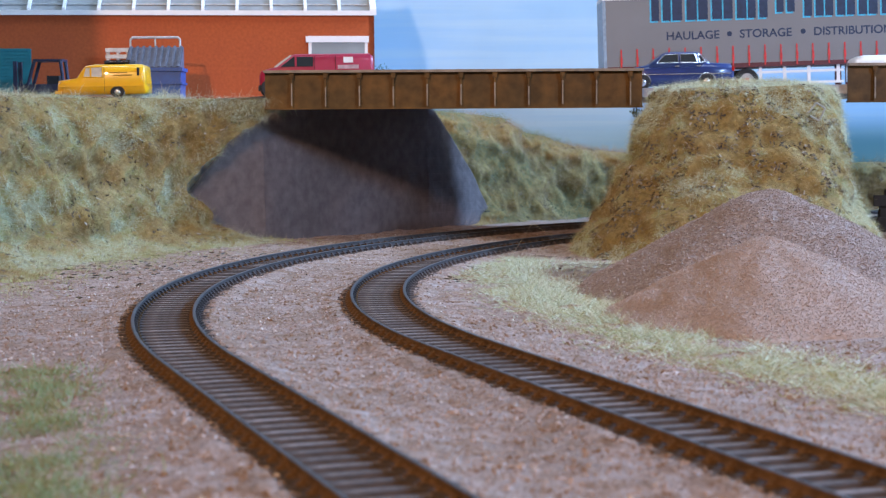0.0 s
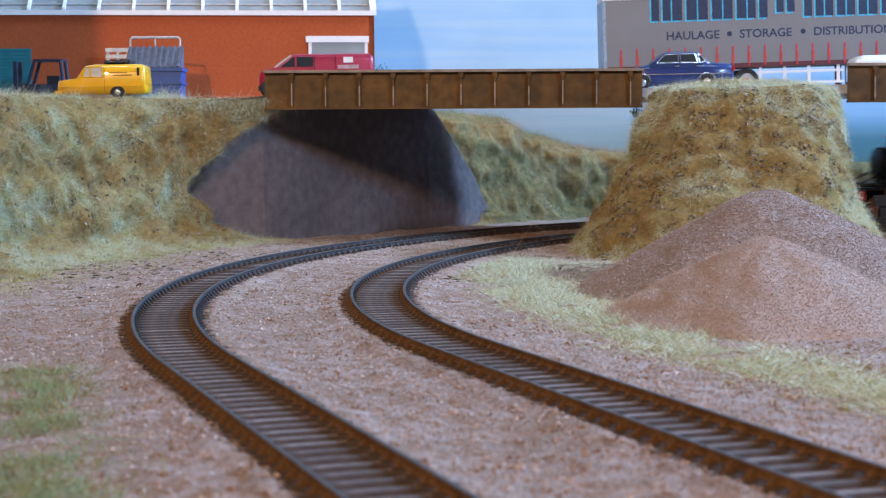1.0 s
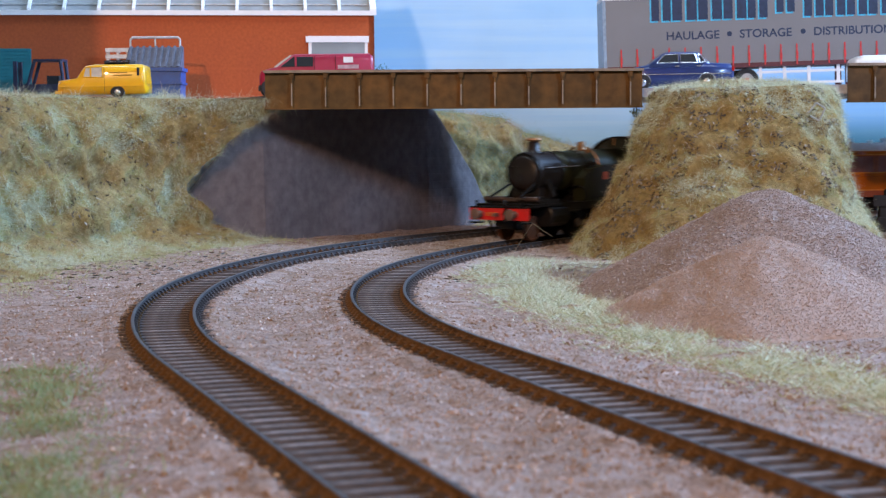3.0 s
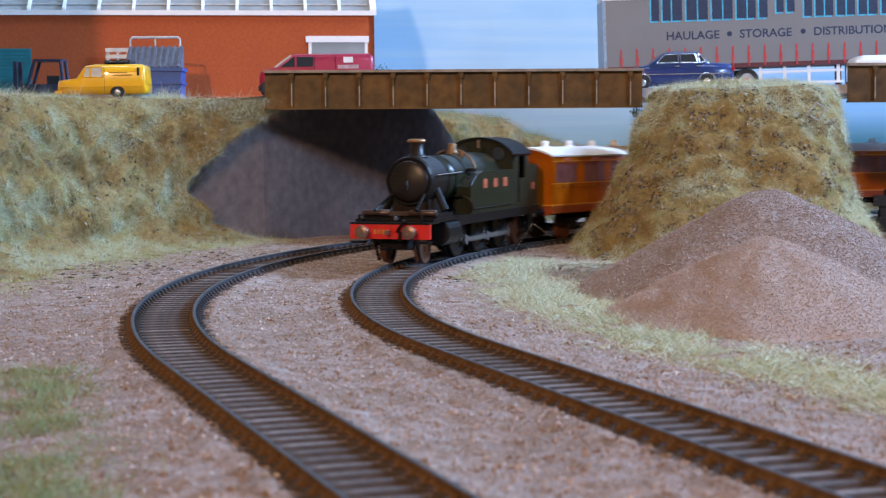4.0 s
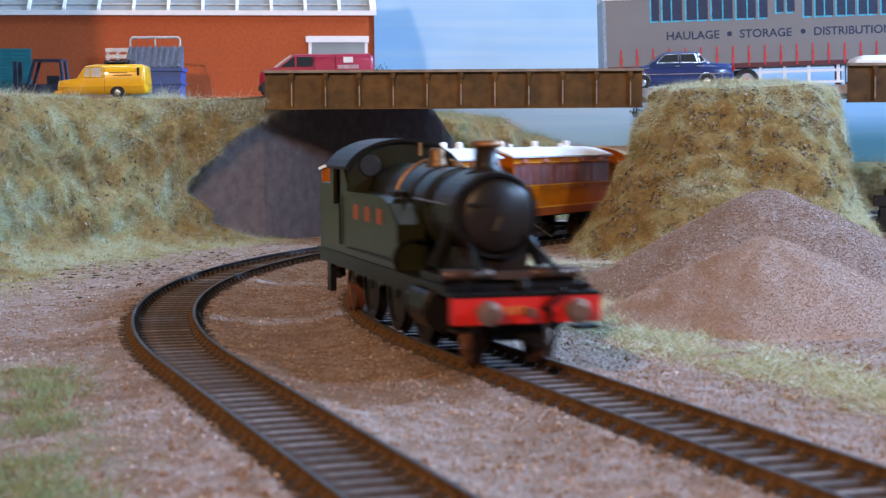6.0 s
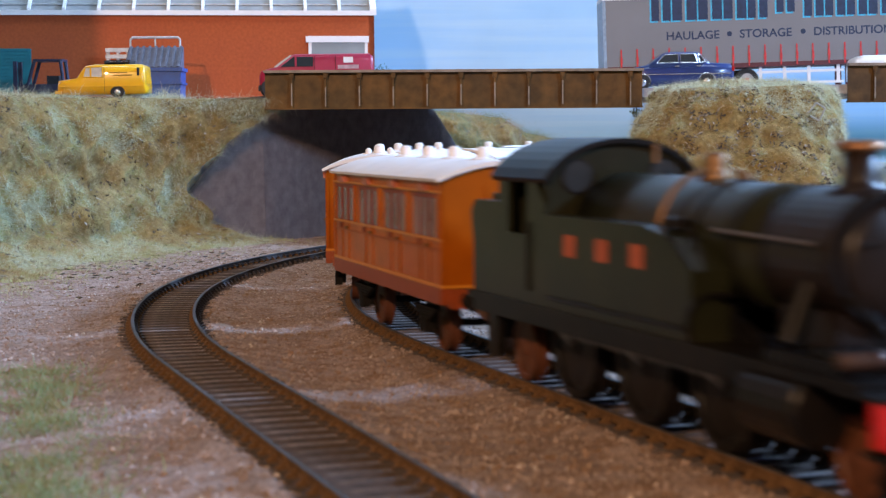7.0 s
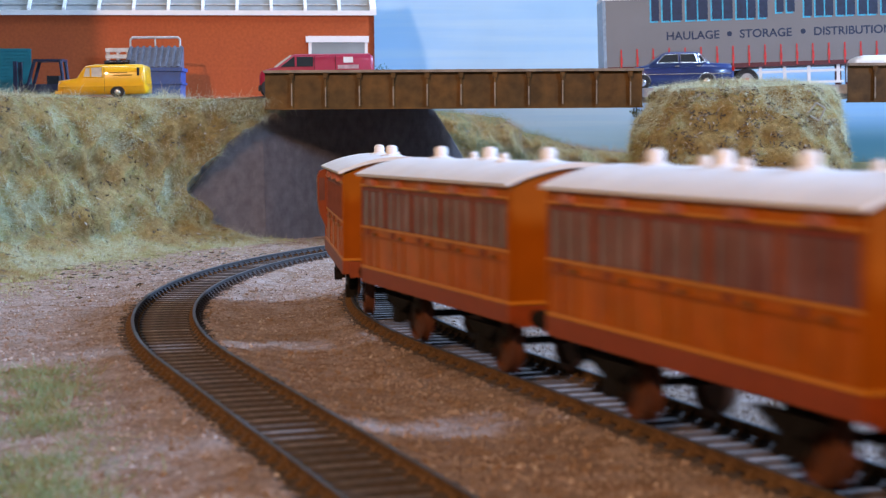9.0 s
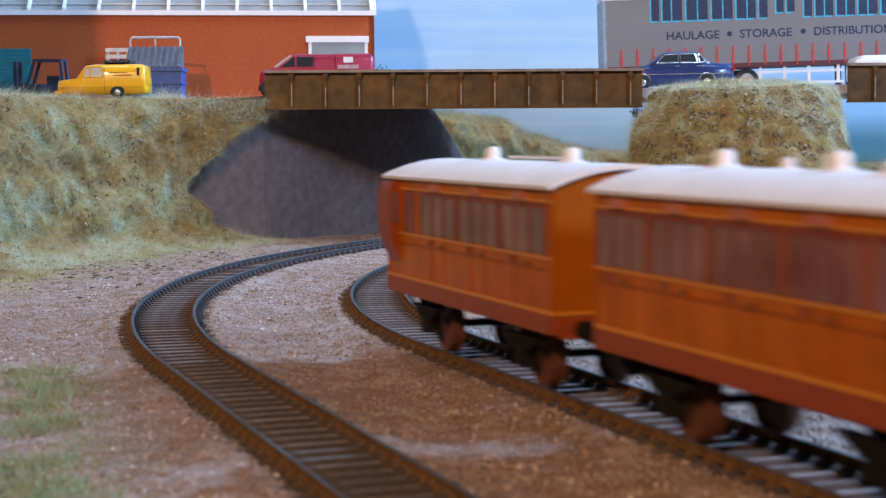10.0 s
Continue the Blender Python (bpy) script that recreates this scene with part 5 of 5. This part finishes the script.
        if kind_no == 3:
            side_of = [(s * (o - 0.1), 38.9), (s * (o + 2.0), 38.4), (s * (o + 2.9), 36.6), (s * (o + 2.9), 28.5), (s * (o + 2.2), 24.5), (s * (o - 0.1), 19.5)]
            duck = part("guard_lookout", prism(side_of, -Lh + 1.0, -Lh + 9.5, plane="YZ"), SOLE_RED, c, "red-brown bulging guard's lookout", bevel=0.3)
            part("lookout_window", box(-Lh + 9.3, -Lh + 9.75, *sorted((s * (o + 0.7), s * (o + 2.5))), 29.0, 36.2), COACH_GLASS, duck)
            win = strip(-Lh + 13, -Lh + 20, 27.1, 36.4, -0.05, 0.12, COACH_GLASS, "guard_window", c)
            for x in (-Lh + 13, -Lh + 19.4):
                strip(x, x + 0.6, 27.1, 36.4, 0.0, 0.4, MAROON, "window_post", win)
    if kind_no == 3:
        part("gas_pipe", rod((-17, 3.0, 44.4), (14, 3.0, 44.4), 0.35, seg=6), ROOF_WHITE, c, "thin white pipe along the roof")
    # running gear
    axles = []
    for x in (-29, 29):
        axles.append(axle(c, x, 6.3, WHEEL_BROWN))
        for s in (-1, 1):
            bm = prism([(x - 5.5, 13), (x + 5.5, 13), (x + 2.0, 5.2), (x - 2.0, 5.2)], *sorted((s * 10.4, s * 11.4)))
            w = part("axle_guard", bm, FRAME_BLACK, c)
            part("axle_box", box(x - 2.1, x + 2.1, *sorted((s * 11.4, s * 13.6)), 4.6, 8.4), FRAME_BLACK, w, bevel=0.4)
            sp = bmesh.new()
            for k in range(4):
                box(x - 9 + k * 1.6, x + 9 - k * 1.6, *sorted((s * 11.6, s * 13.2)), 9.9 - k * 0.7, 10.5 - k * 0.7, sp)
            part("leaf_spring", sp, FRAME_BLACK, w)
    part("brake_gear", box(-14, 14, -2.5, 2.5, 8.5, 11.5), FRAME_BLACK, c, bevel=0.6)
    part("truss_rod", rod((-24, 12.5, 12.5), (24, 12.5, 12.5), 0.5, seg=6), FRAME_BLACK, c)
    part("underframe", box(-Lh + 2, Lh - 2, -9.5, 9.5, 11.6, 15.4), FRAME_BLACK, c)
    buffers(c, Lh + 0.6, 13.6, 9.6, 2.1, FRAME_BLACK, 1)
    buffers(c, -Lh - 0.6, 13.6, 9.6, 2.1, FRAME_BLACK, -1)
    for s in (-1, 1):
        a, b = sorted((s * (Lh + 0.5), s * (Lh + 9)))
        cp = part("coupling", box(a, b, -1.6, 1.6, 6.4, 8.2), FRAME_BLACK, c, "black tension-lock coupling")
        a, b = sorted((s * (Lh + 8.2), s * (Lh + 9.2)))
        part("coupling_loop", box(a, b, -4.5, 4.5, 6.2, 10.5), FRAME_BLACK, cp)
        part("brake_hose", rod((s * (Lh + 1), 3.5, 14), (s * (Lh + 3.5), 3.5, 8.5), 0.6, seg=6), FRAME_BLACK, c)
    return c, axles, Lh


ENGINE = tank_engine()
COACHES = [coach(0, "four-compartment teak railway coach with white roof"),
           coach(1, "five-compartment teak railway coach with white roof and many vents"),
           coach(2, "five-compartment teak railway coach with white roof"),
           coach(3, "teak brake coach with bulging red-brown guard's lookouts")]


# ---------------------------------------------------------------- loose scenery: grains and scenic fibres
STRAW = fibre_mat("straw_fibre", [(0.45, 0.35, 0.19), (0.52, 0.44, 0.29), (0.39, 0.30, 0.14), (0.51, 0.43, 0.31), (0.36, 0.235, 0.12), (0.53, 0.47, 0.35)], 0.8)
GREENISH = fibre_mat("green_fibre", [(0.29, 0.32, 0.085), (0.39, 0.42, 0.17), (0.46, 0.49, 0.28), (0.33, 0.36, 0.12), (0.43, 0.43, 0.22)], 0.6)
PALE = fibre_mat("pale_fibre", [(0.54, 0.60, 0.44), (0.64, 0.67, 0.56), (0.48, 0.56, 0.39), (0.60, 0.59, 0.47)], 0.6)
FRESH = fibre_mat("fresh_green_fibre", [(0.15, 0.26, 0.11), (0.22, 0.32, 0.16), (0.32, 0.34, 0.18), (0.24, 0.25, 0.11), (0.30, 0.22, 0.12)])
BROWN = fibre_mat("brown_fibre", [(0.27, 0.165, 0.07), (0.34, 0.215, 0.105), (0.21, 0.14, 0.045), (0.38, 0.275, 0.155), (0.23, 0.19, 0.055)], 0.8)
FAR_STRAW = fibre_mat("far_straw_fibre", [(0.40, 0.30, 0.20), (0.48, 0.38, 0.28), (0.33, 0.24, 0.15), (0.44, 0.39, 0.29)])
FAR_GREEN = fibre_mat("far_green_fibre", [(0.17, 0.23, 0.14), (0.25, 0.31, 0.20), (0.13, 0.18, 0.12), (0.31, 0.34, 0.24)])
TWIG = fibre_mat("dark_debris", [(0.05, 0.045, 0.04), (0.12, 0.10, 0.08), (0.08, 0.075, 0.07), (0.20, 0.17, 0.14), (0.42, 0.39, 0.34)])


def surface_points(ob, n, rng):
    """Random points and normals over a mesh, weighted by area, in millimetres."""
    me = ob.data
    me.calc_loop_triangles()
    co = np.empty(len(me.vertices) * 3)
    me.vertices.foreach_get("co", co)
    co = co.reshape(-1, 3) / MM
    tri = np.empty(len(me.loop_triangles) * 3, dtype=np.int32)
    me.loop_triangles.foreach_get("vertices", tri)
    tri = tri.reshape(-1, 3)
    a, b, c = co[tri[:, 0]], co[tri[:, 1]], co[tri[:, 2]]
    nn = np.cross(b - a, c - a)
    area = np.linalg.norm(nn, axis=1)
    pick = rng.choice(len(tri), n, p=area / area.sum())
    u, v = rng.random(n), rng.random(n)
    f = u + v > 1
    u[f], v[f] = 1 - u[f], 1 - v[f]
    p = a[pick] + (b - a)[pick] * u[:, None] + (c - a)[pick] * v[:, None]
    return p, nn[pick] / area[pick][:, None]


def blades(name, pts, nrm, length, width, material, rng, droop=0.5, lift=0.0, label="", category="grass", wild=0.85, lie=0.0):
    """Thin bent fibres, two triangles each and one more at the tip."""
    n = len(pts)
    d = nrm + rng.normal(0, wild, (n, 3)) + np.array([0, 0, lift])
    if lie:
        d = np.cross(nrm, rng.normal(0, 1, (n, 3)))
        d = d / np.linalg.norm(d, axis=1)[:, None] + nrm * lie
    d /= np.linalg.norm(d, axis=1)[:, None]
    side = np.cross(d, rng.normal(0, 1, (n, 3)))
    side /= np.linalg.norm(side, axis=1)[:, None]
    L = (length * rng.uniform(0.5, 1.35, n))[:, None]
    W = width * rng.uniform(0.7, 1.3, n)[:, None]
    bend = rng.normal(0, droop, (n, 3)) - np.array([0, 0, droop * 0.6])
    base = pts - nrm * 0.4
    mid = base + d * L * 0.55 + bend * L * 0.12
    tip = base + d * L + bend * L * 0.4
    verts = np.stack([base - side * W, base + side * W, mid + side * W * 0.8, mid - side * W * 0.8, tip], 1).reshape(-1, 3) * MM
    me = bpy.data.meshes.new(name)
    k = np.arange(n) * 5
    quads = np.stack([k, k + 1, k + 2, k + 3], 1).tolist()
    tris = np.stack([k + 3, k + 2, k + 4], 1).tolist()
    me.from_pydata(verts.tolist(), [], quads + tris)
    me.materials.append(material)
    ob = new(name, me)
    return tagged(ob, label, category, kind="stuff")


def patchy(p, size, seed, lo, hi):
    return np.array([lo < noise.noise(Vector((q[0] / size + seed, q[1] / size, q[2] / size))) < hi for q in p])


def clothe(ob, n, rng, length, what, keep=None, browner=0.0, twigs=0.035, palette=None, field=None):
    """Straw, green and brown fibres in patches over a bank."""
    p, nr = surface_points(ob, n, rng)
    if keep is not None:
        k = keep(p)
        p, nr = p[k], nr[k]
    v = np.array([1.1 * noise.noise(Vector((q[0] / 34, q[1] / 34, q[2] / 22))) + 0.65 * noise.noise(Vector((q[0] / 12, q[1] / 12, q[2] / 9 + 9)))
                  + 0.7 * noise.noise(Vector((q[0] / 4, q[1] / 4 + 50, q[2] / 3.2))) for q in p])
    # Mix shifted towards brown and straw overall, paler at top and foot.
    v += rng.normal(0, 0.07, len(v)) - browner + 0.20 * np.clip((p[:, 2] - 60) / 14, 0, 1) + 0.15 * np.clip((14 - p[:, 2]) / 14, 0, 1)
    if field is not None:
        v += field(p)
    for lo, hi, m, nm, ln in palette or ((-9, -0.26, BROWN, "brown scenic fibres", 0.8), (-0.26, 0.04, STRAW, "straw-coloured scenic fibres", 1.0),
                                         (0.04, 0.26, GREENISH, "pale green scenic fibres", 1.0), (0.26, 9, PALE, "whitish green scenic fibres", 1.2)):
        k = (v > lo) & (v <= hi)
        if k.sum():
            blades("grass", p[k], nr[k], length * ln, 0.045, m, rng, droop=1.2, wild=1.35, label=nm + " " + what)
    k = (rng.random(len(p)) < 0.4 * twigs) & patchy(p, 7, 40, 0.08, 9)
    blades("debris", p[k] + nr[k] * 0.8, nr[k], length * 0.7, 0.4, TWIG, rng, droop=0.15, lie=0.15, label="dark chopped leaf debris " + what, category="debris")


def grains(name, pts, size, material, rng, label, category):
    """Small angular stones, six corners each."""
    n = len(pts)
    r = size * (0.45 + 1.25 * rng.random(n) ** 4)
    octa = np.array([(1, 0, 0), (-1, 0, 0), (0, 1, 0), (0, -1, 0), (0, 0, 1), (0, 0, -1)], float)
    f8 = np.array([(0, 2, 4), (2, 1, 4), (1, 3, 4), (3, 0, 4), (2, 0, 5), (1, 2, 5), (3, 1, 5), (0, 3, 5)])
    shape = octa[None] * rng.uniform(0.5, 1.2, (n, 6, 1)) + rng.normal(0, 0.18, (n, 6, 3))
    a = rng.uniform(0, 2 * np.pi, n)
    c, s = np.cos(a)[:, None], np.sin(a)[:, None]
    x, y = shape[..., 0] * c - shape[..., 1] * s, shape[..., 0] * s + shape[..., 1] * c
    v = np.stack([x, y, shape[..., 2] * 0.8], 2) * r[:, None, None] + pts[:, None, :]
    faces = (f8[None] + (np.arange(n) * 6)[:, None, None]).reshape(-1, 3)
    me = bpy.data.meshes.new(name)
    me.from_pydata((v.reshape(-1, 3) * MM).tolist(), [], faces.tolist())
    me.materials.append(material)
    ob = new(name, me)
    return tagged(ob, label, category, kind="stuff")


def scatter_on_ground(n, x0, x1, y0, y1, rng, bias=1.0):
    """Plan points, denser nearer the viewer when bias is above one."""
    x = rng.uniform(x0, x1, n)
    y = y0 + (y1 - y0) * rng.random(n) ** bias
    return x, y


def loose_scenery():
    rng = np.random.default_rng(4)
    in_left = lambda p: (p[:, 1] > 620) & ~((p[:, 2] > 73) & (p[:, 0] > -192) & (p[:, 0] < -141) & (np.hypot(p[:, 0] - CENTRE[0], p[:, 1] - CENTRE[1]) > 676)) & (p[:, 0] < -75) & (p[:, 1] < 860) & (p[:, 2] > -2) & (np.hypot(p[:, 0] - CENTRE[0], p[:, 1] - CENTRE[1]) < 700)
    def bank_field(p):
        """Where the bank is dry and brown, and where pale green: in degrees round the curve and height."""
        a, z = np.degrees(np.arctan2(p[:, 1] - CENTRE[1], p[:, 0] - CENTRE[0])), p[:, 2]
        f = 0.75 * np.exp(-((a - 155.0) / 1.3) ** 2 - ((z - 30) / 18) ** 2) + 0.5 * np.exp(-((a - 152) / 1.4) ** 2) + 0.25 * np.exp(-((z - 72) / 9) ** 2) + 0.22 * np.exp(-((a - 166) / 2.0) ** 2 - ((z - 25) / 22) ** 2)
        return f - 0.62 * np.exp(-((a - 159.3) / 2.6) ** 2 - ((z - 40) / 10) ** 2) - 0.45 * np.exp(-((a - 154.6) / 1.1) ** 2 - ((z - 60) / 8) ** 2) - 0.35 * np.exp(-((a - 156.8) / 1.0) ** 2 - ((z - 43) / 7) ** 2) - 0.25 * np.exp(-((a - 165) / 3.0) ** 2 - ((z - 55) / 14) ** 2)
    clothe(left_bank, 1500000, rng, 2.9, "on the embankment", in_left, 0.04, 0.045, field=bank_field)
    p, nr = surface_points(left_bank, 330000, rng)
    k = in_left(p) & (p[:, 2] > 69) & (np.hypot(p[:, 0] - CENTRE[0], p[:, 1] - CENTRE[1]) < 682) & (p[:, 0] < -97) & (rng.random(len(p)) < np.where((p[:, 0] > -192) & (p[:, 0] < -141), 0.12, 0.8))
    blades("grass", p[k], nr[k], 6.0, 0.055, PALE, rng, droop=1.1, lift=0.9, wild=1.1, label="wispy whitish fibres along the bank top")
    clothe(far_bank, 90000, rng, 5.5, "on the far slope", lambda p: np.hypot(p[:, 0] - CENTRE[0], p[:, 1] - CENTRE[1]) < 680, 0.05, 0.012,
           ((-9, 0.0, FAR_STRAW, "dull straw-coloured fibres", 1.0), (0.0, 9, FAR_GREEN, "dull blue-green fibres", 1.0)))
    clothe(mound, 360000, rng, 2.4, "on the mound", lambda p: (p[:, 1] < 832), 0.0, 0.13,
           field=lambda p: 0.4 * np.exp(-((p[:, 2] - 76) / 9) ** 2) + 0.35 * np.clip((p[:, 0] - 165) / 20, 0, 1)
           + 0.55 * np.array([noise.noise(Vector((q[0] / 6, q[1] / 6 + 30, q[2] / 5))) for q in p]) + 0.08)
    # apron of short grass before the left bank, strip beside the heaps, tufts at the near left
    def on_plan(r0, r1, a0, a1, n):
        r, a = rng.normal((r0 + r1) / 2, (r1 - r0) / 3, n), np.radians(rng.uniform(a0, a1, n))
        return CENTRE[0] + r * np.cos(a), CENTRE[1] + r * np.sin(a)
    def grassed(x, y, length, m, label, thin=0.0, wild=1.6, lie=0.0):
        z = np.array([ground_z(a, b) for a, b in zip(x, y)])
        p = np.stack([x, y, z], 1)
        k = np.array([noise.noise(Vector((a / 16, b / 16, 3))) + rng.normal(0, 0.12) > thin and off_track(a, b) > 19 and (m is BROWN or ((a - 62) / 24) ** 2 + ((b - 640) / 44) ** 2 > 0.85) for a, b in zip(x, y)])
        p = p[k]
        blades("grass", p, np.tile((0.0, 0.0, 1.0), (len(p), 1)), length, 0.08, m, rng, droop=1.0, wild=wild, lie=lie, label=label)
    x, y = on_plan(606, 660, 150, 182, 26000)
    grassed(x, y, 3.2, GREENISH, "thin pale green grass at the foot of the bank", -0.12)
    x, y = on_plan(600, 650, 150, 182, 9000)
    grassed(x, y, 3.0, STRAW, "thin straw-coloured grass at the foot of the bank", 0.0)
    s = rng.uniform(-230, 330, 90000)
    o = np.interp(s, [-230, 80, 180, 330], [64, 64, 52, 26]) + rng.normal(0, 9, len(s))
    xy = np.array([along(a, NEAR_R, 0)[:2] for a in s])
    hh = np.array([along(a)[2] for a in s])
    x, y = xy[:, 0] + np.sin(hh) * o, xy[:, 1] - np.cos(hh) * o
    grassed(x, y, 3.6, PALE, "whitish green grass strip between the track and the heaps", -0.22, lie=0.45)
    grassed(x[:34000] - 3, y[:34000] + 2, 3.4, GREENISH, "pale green grass strip between the track and the heaps", -0.25, lie=0.4)
    grassed(x[30000:50000] - 3, y[30000:50000] + 2, 3.4, STRAW, "straw-coloured grass strip between the track and the heaps", 0.12, lie=0.4)
    y = rng.uniform(215, 375, 22000)
    x = -0.25 * y + rng.normal(0, 6.5, 22000)
    grassed(x, y, 3.2, FRESH, "short green grass tufts beside the ballast", -0.12)
    x, y = rng.normal(60, 16, 5000), rng.normal(632, 26, 5000)
    grassed(x, y, 2.2, BROWN, "brown earth and root fibres at the heap's edge", -0.6)
    for n, cx, sx, cy, sy in ((500, 60, 18, 630, 28), (900, -150, 40, 690, 60), (260, 20, 20, 660, 40)):
        x, y = rng.normal(cx, sx, n), rng.normal(cy, sy, n)
        k = np.array([off_track(a, b) > 18 and math.hypot(a - CENTRE[0], b - CENTRE[1]) < 652 for a, b in zip(x, y)])
        p = np.stack([x[k], y[k], np.array([ground_z(a, b) for a, b in zip(x[k], y[k])]) + 0.4], 1)
        blades("debris", p, np.tile((0.0, 0.0, 1.0), (len(p), 1)), 2.6, 0.45, TWIG, rng, droop=0.1, lie=0.15, label="dark chopped leaf debris on the ground", category="debris")
    clothe(earth, 6000, rng, 2.6, "on the dark earth")
    # ballast grains
    x, y = scatter_on_ground(150000, -170, 200, 200, 900, rng, 1.4)
    k = np.abs(x) < 60 + y * 0.32
    x, y = x[k], y[k]
    d = np.array([off_track(a, b) for a, b in zip(x, y)])
    z = np.maximum(np.array([ground_z(a, b) for a, b in zip(x, y)]), np.interp(d, [o for o, _ in SHOULDER], [h for _, h in SHOULDER])) + 0.1
    k = d > 10.9
    p = np.stack([x, y, z], 1)
    stained = patchy(p, 7.0, 60, 0.12, 9) & patchy(p, 40, 80, -0.2, 9)
    grains("ballast_grains", p[k & ~stained], 0.42, GRAIN, rng, "loose pinkish ballast grains", "ballast")
    grains("ballast_grains", p[k & stained], 0.44, RUSTY_GRAIN, rng, "rust-stained clumps of ballast grains", "ballast")
    for h, n in zip(heaps, (60000, 60000)):
        p, nr = surface_points(h, n, rng)
        first = h is heaps[0]
        grains("spoil_grains", p[p[:, 2] > 0.2] + nr[p[:, 2] > 0.2] * 0.1, 0.38 if first else 0.24, SPOIL_GRAIN_COARSE if first else SPOIL_GRAIN, rng, "loose grains on a spoil heap", "spoil")


loose_scenery()

# sleepers, each its own piece of its track
SLEEPER_MESH = sleeper_mesh()
for track, radius in TRACKS:
    s = -240.0
    while s < 640:
        x, y, h = along(s, radius)
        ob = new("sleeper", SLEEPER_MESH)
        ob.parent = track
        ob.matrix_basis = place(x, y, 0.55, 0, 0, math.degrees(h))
        s += 6.4


# ---------------------------------------------------------------- movement
def engine_front(t):
    """Where the engine's front beam is along the inner track, in millimetres."""
    return float(np.interp(t, [0, 1.0, 2.5, 3.8, 4.5, 5.0, 5.5, 7.0, 8.3, 10.0], [840, 684, 455, 269, 169, 96, 24, -194, -374.5, -616]))


def vehicle_pose(mid, fore, aft):
    """The vehicle sits on the track at two points, fore and aft of its middle."""
    x0, y0, _ = along(mid - fore)
    x1, y1, _ = along(mid + aft)
    k = aft / (fore + aft)
    return place(x1 + (x0 - x1) * k, y1 + (y0 - y1) * k, RAIL_Z, 0, 0, math.degrees(math.atan2(y0 - y1, x0 - x1)))


def motions():
    steps = [i / 15 for i in range(151)]
    fine = [i / 30 for i in range(301)]
    engine, axles, rods = ENGINE
    walk(engine, [(t, vehicle_pose(engine_front(t) + 74, 20, 37)) for t in steps])
    def roll(ob, x, r, times):
        walk(ob, [(t, place(x, 0, r, 0, math.degrees((engine_front(0) - engine_front(t)) / r), 0)) for t in times])
    for ob, x, r in axles:
        roll(ob, x, r, steps if r > 8 else fine)
    for ob, s in rods:
        rows = []
        for t in steps:
            a = (engine_front(0) - engine_front(t)) / 10.2 + (math.pi / 2 if s > 0 else 0)
            rows.append((t, place(4.3 * math.sin(a), 0, 10.2 + 4.3 * math.cos(a))))
        walk(ob, rows)
    for (ob, wheels, half), front in zip(COACHES, (163, 285, 406, 527)):
        walk(ob, [(t, vehicle_pose(engine_front(t) + front + half, 29, 29)) for t in steps])
        for w, x, r in wheels:
            roll(w, x, r, fine)


motions()
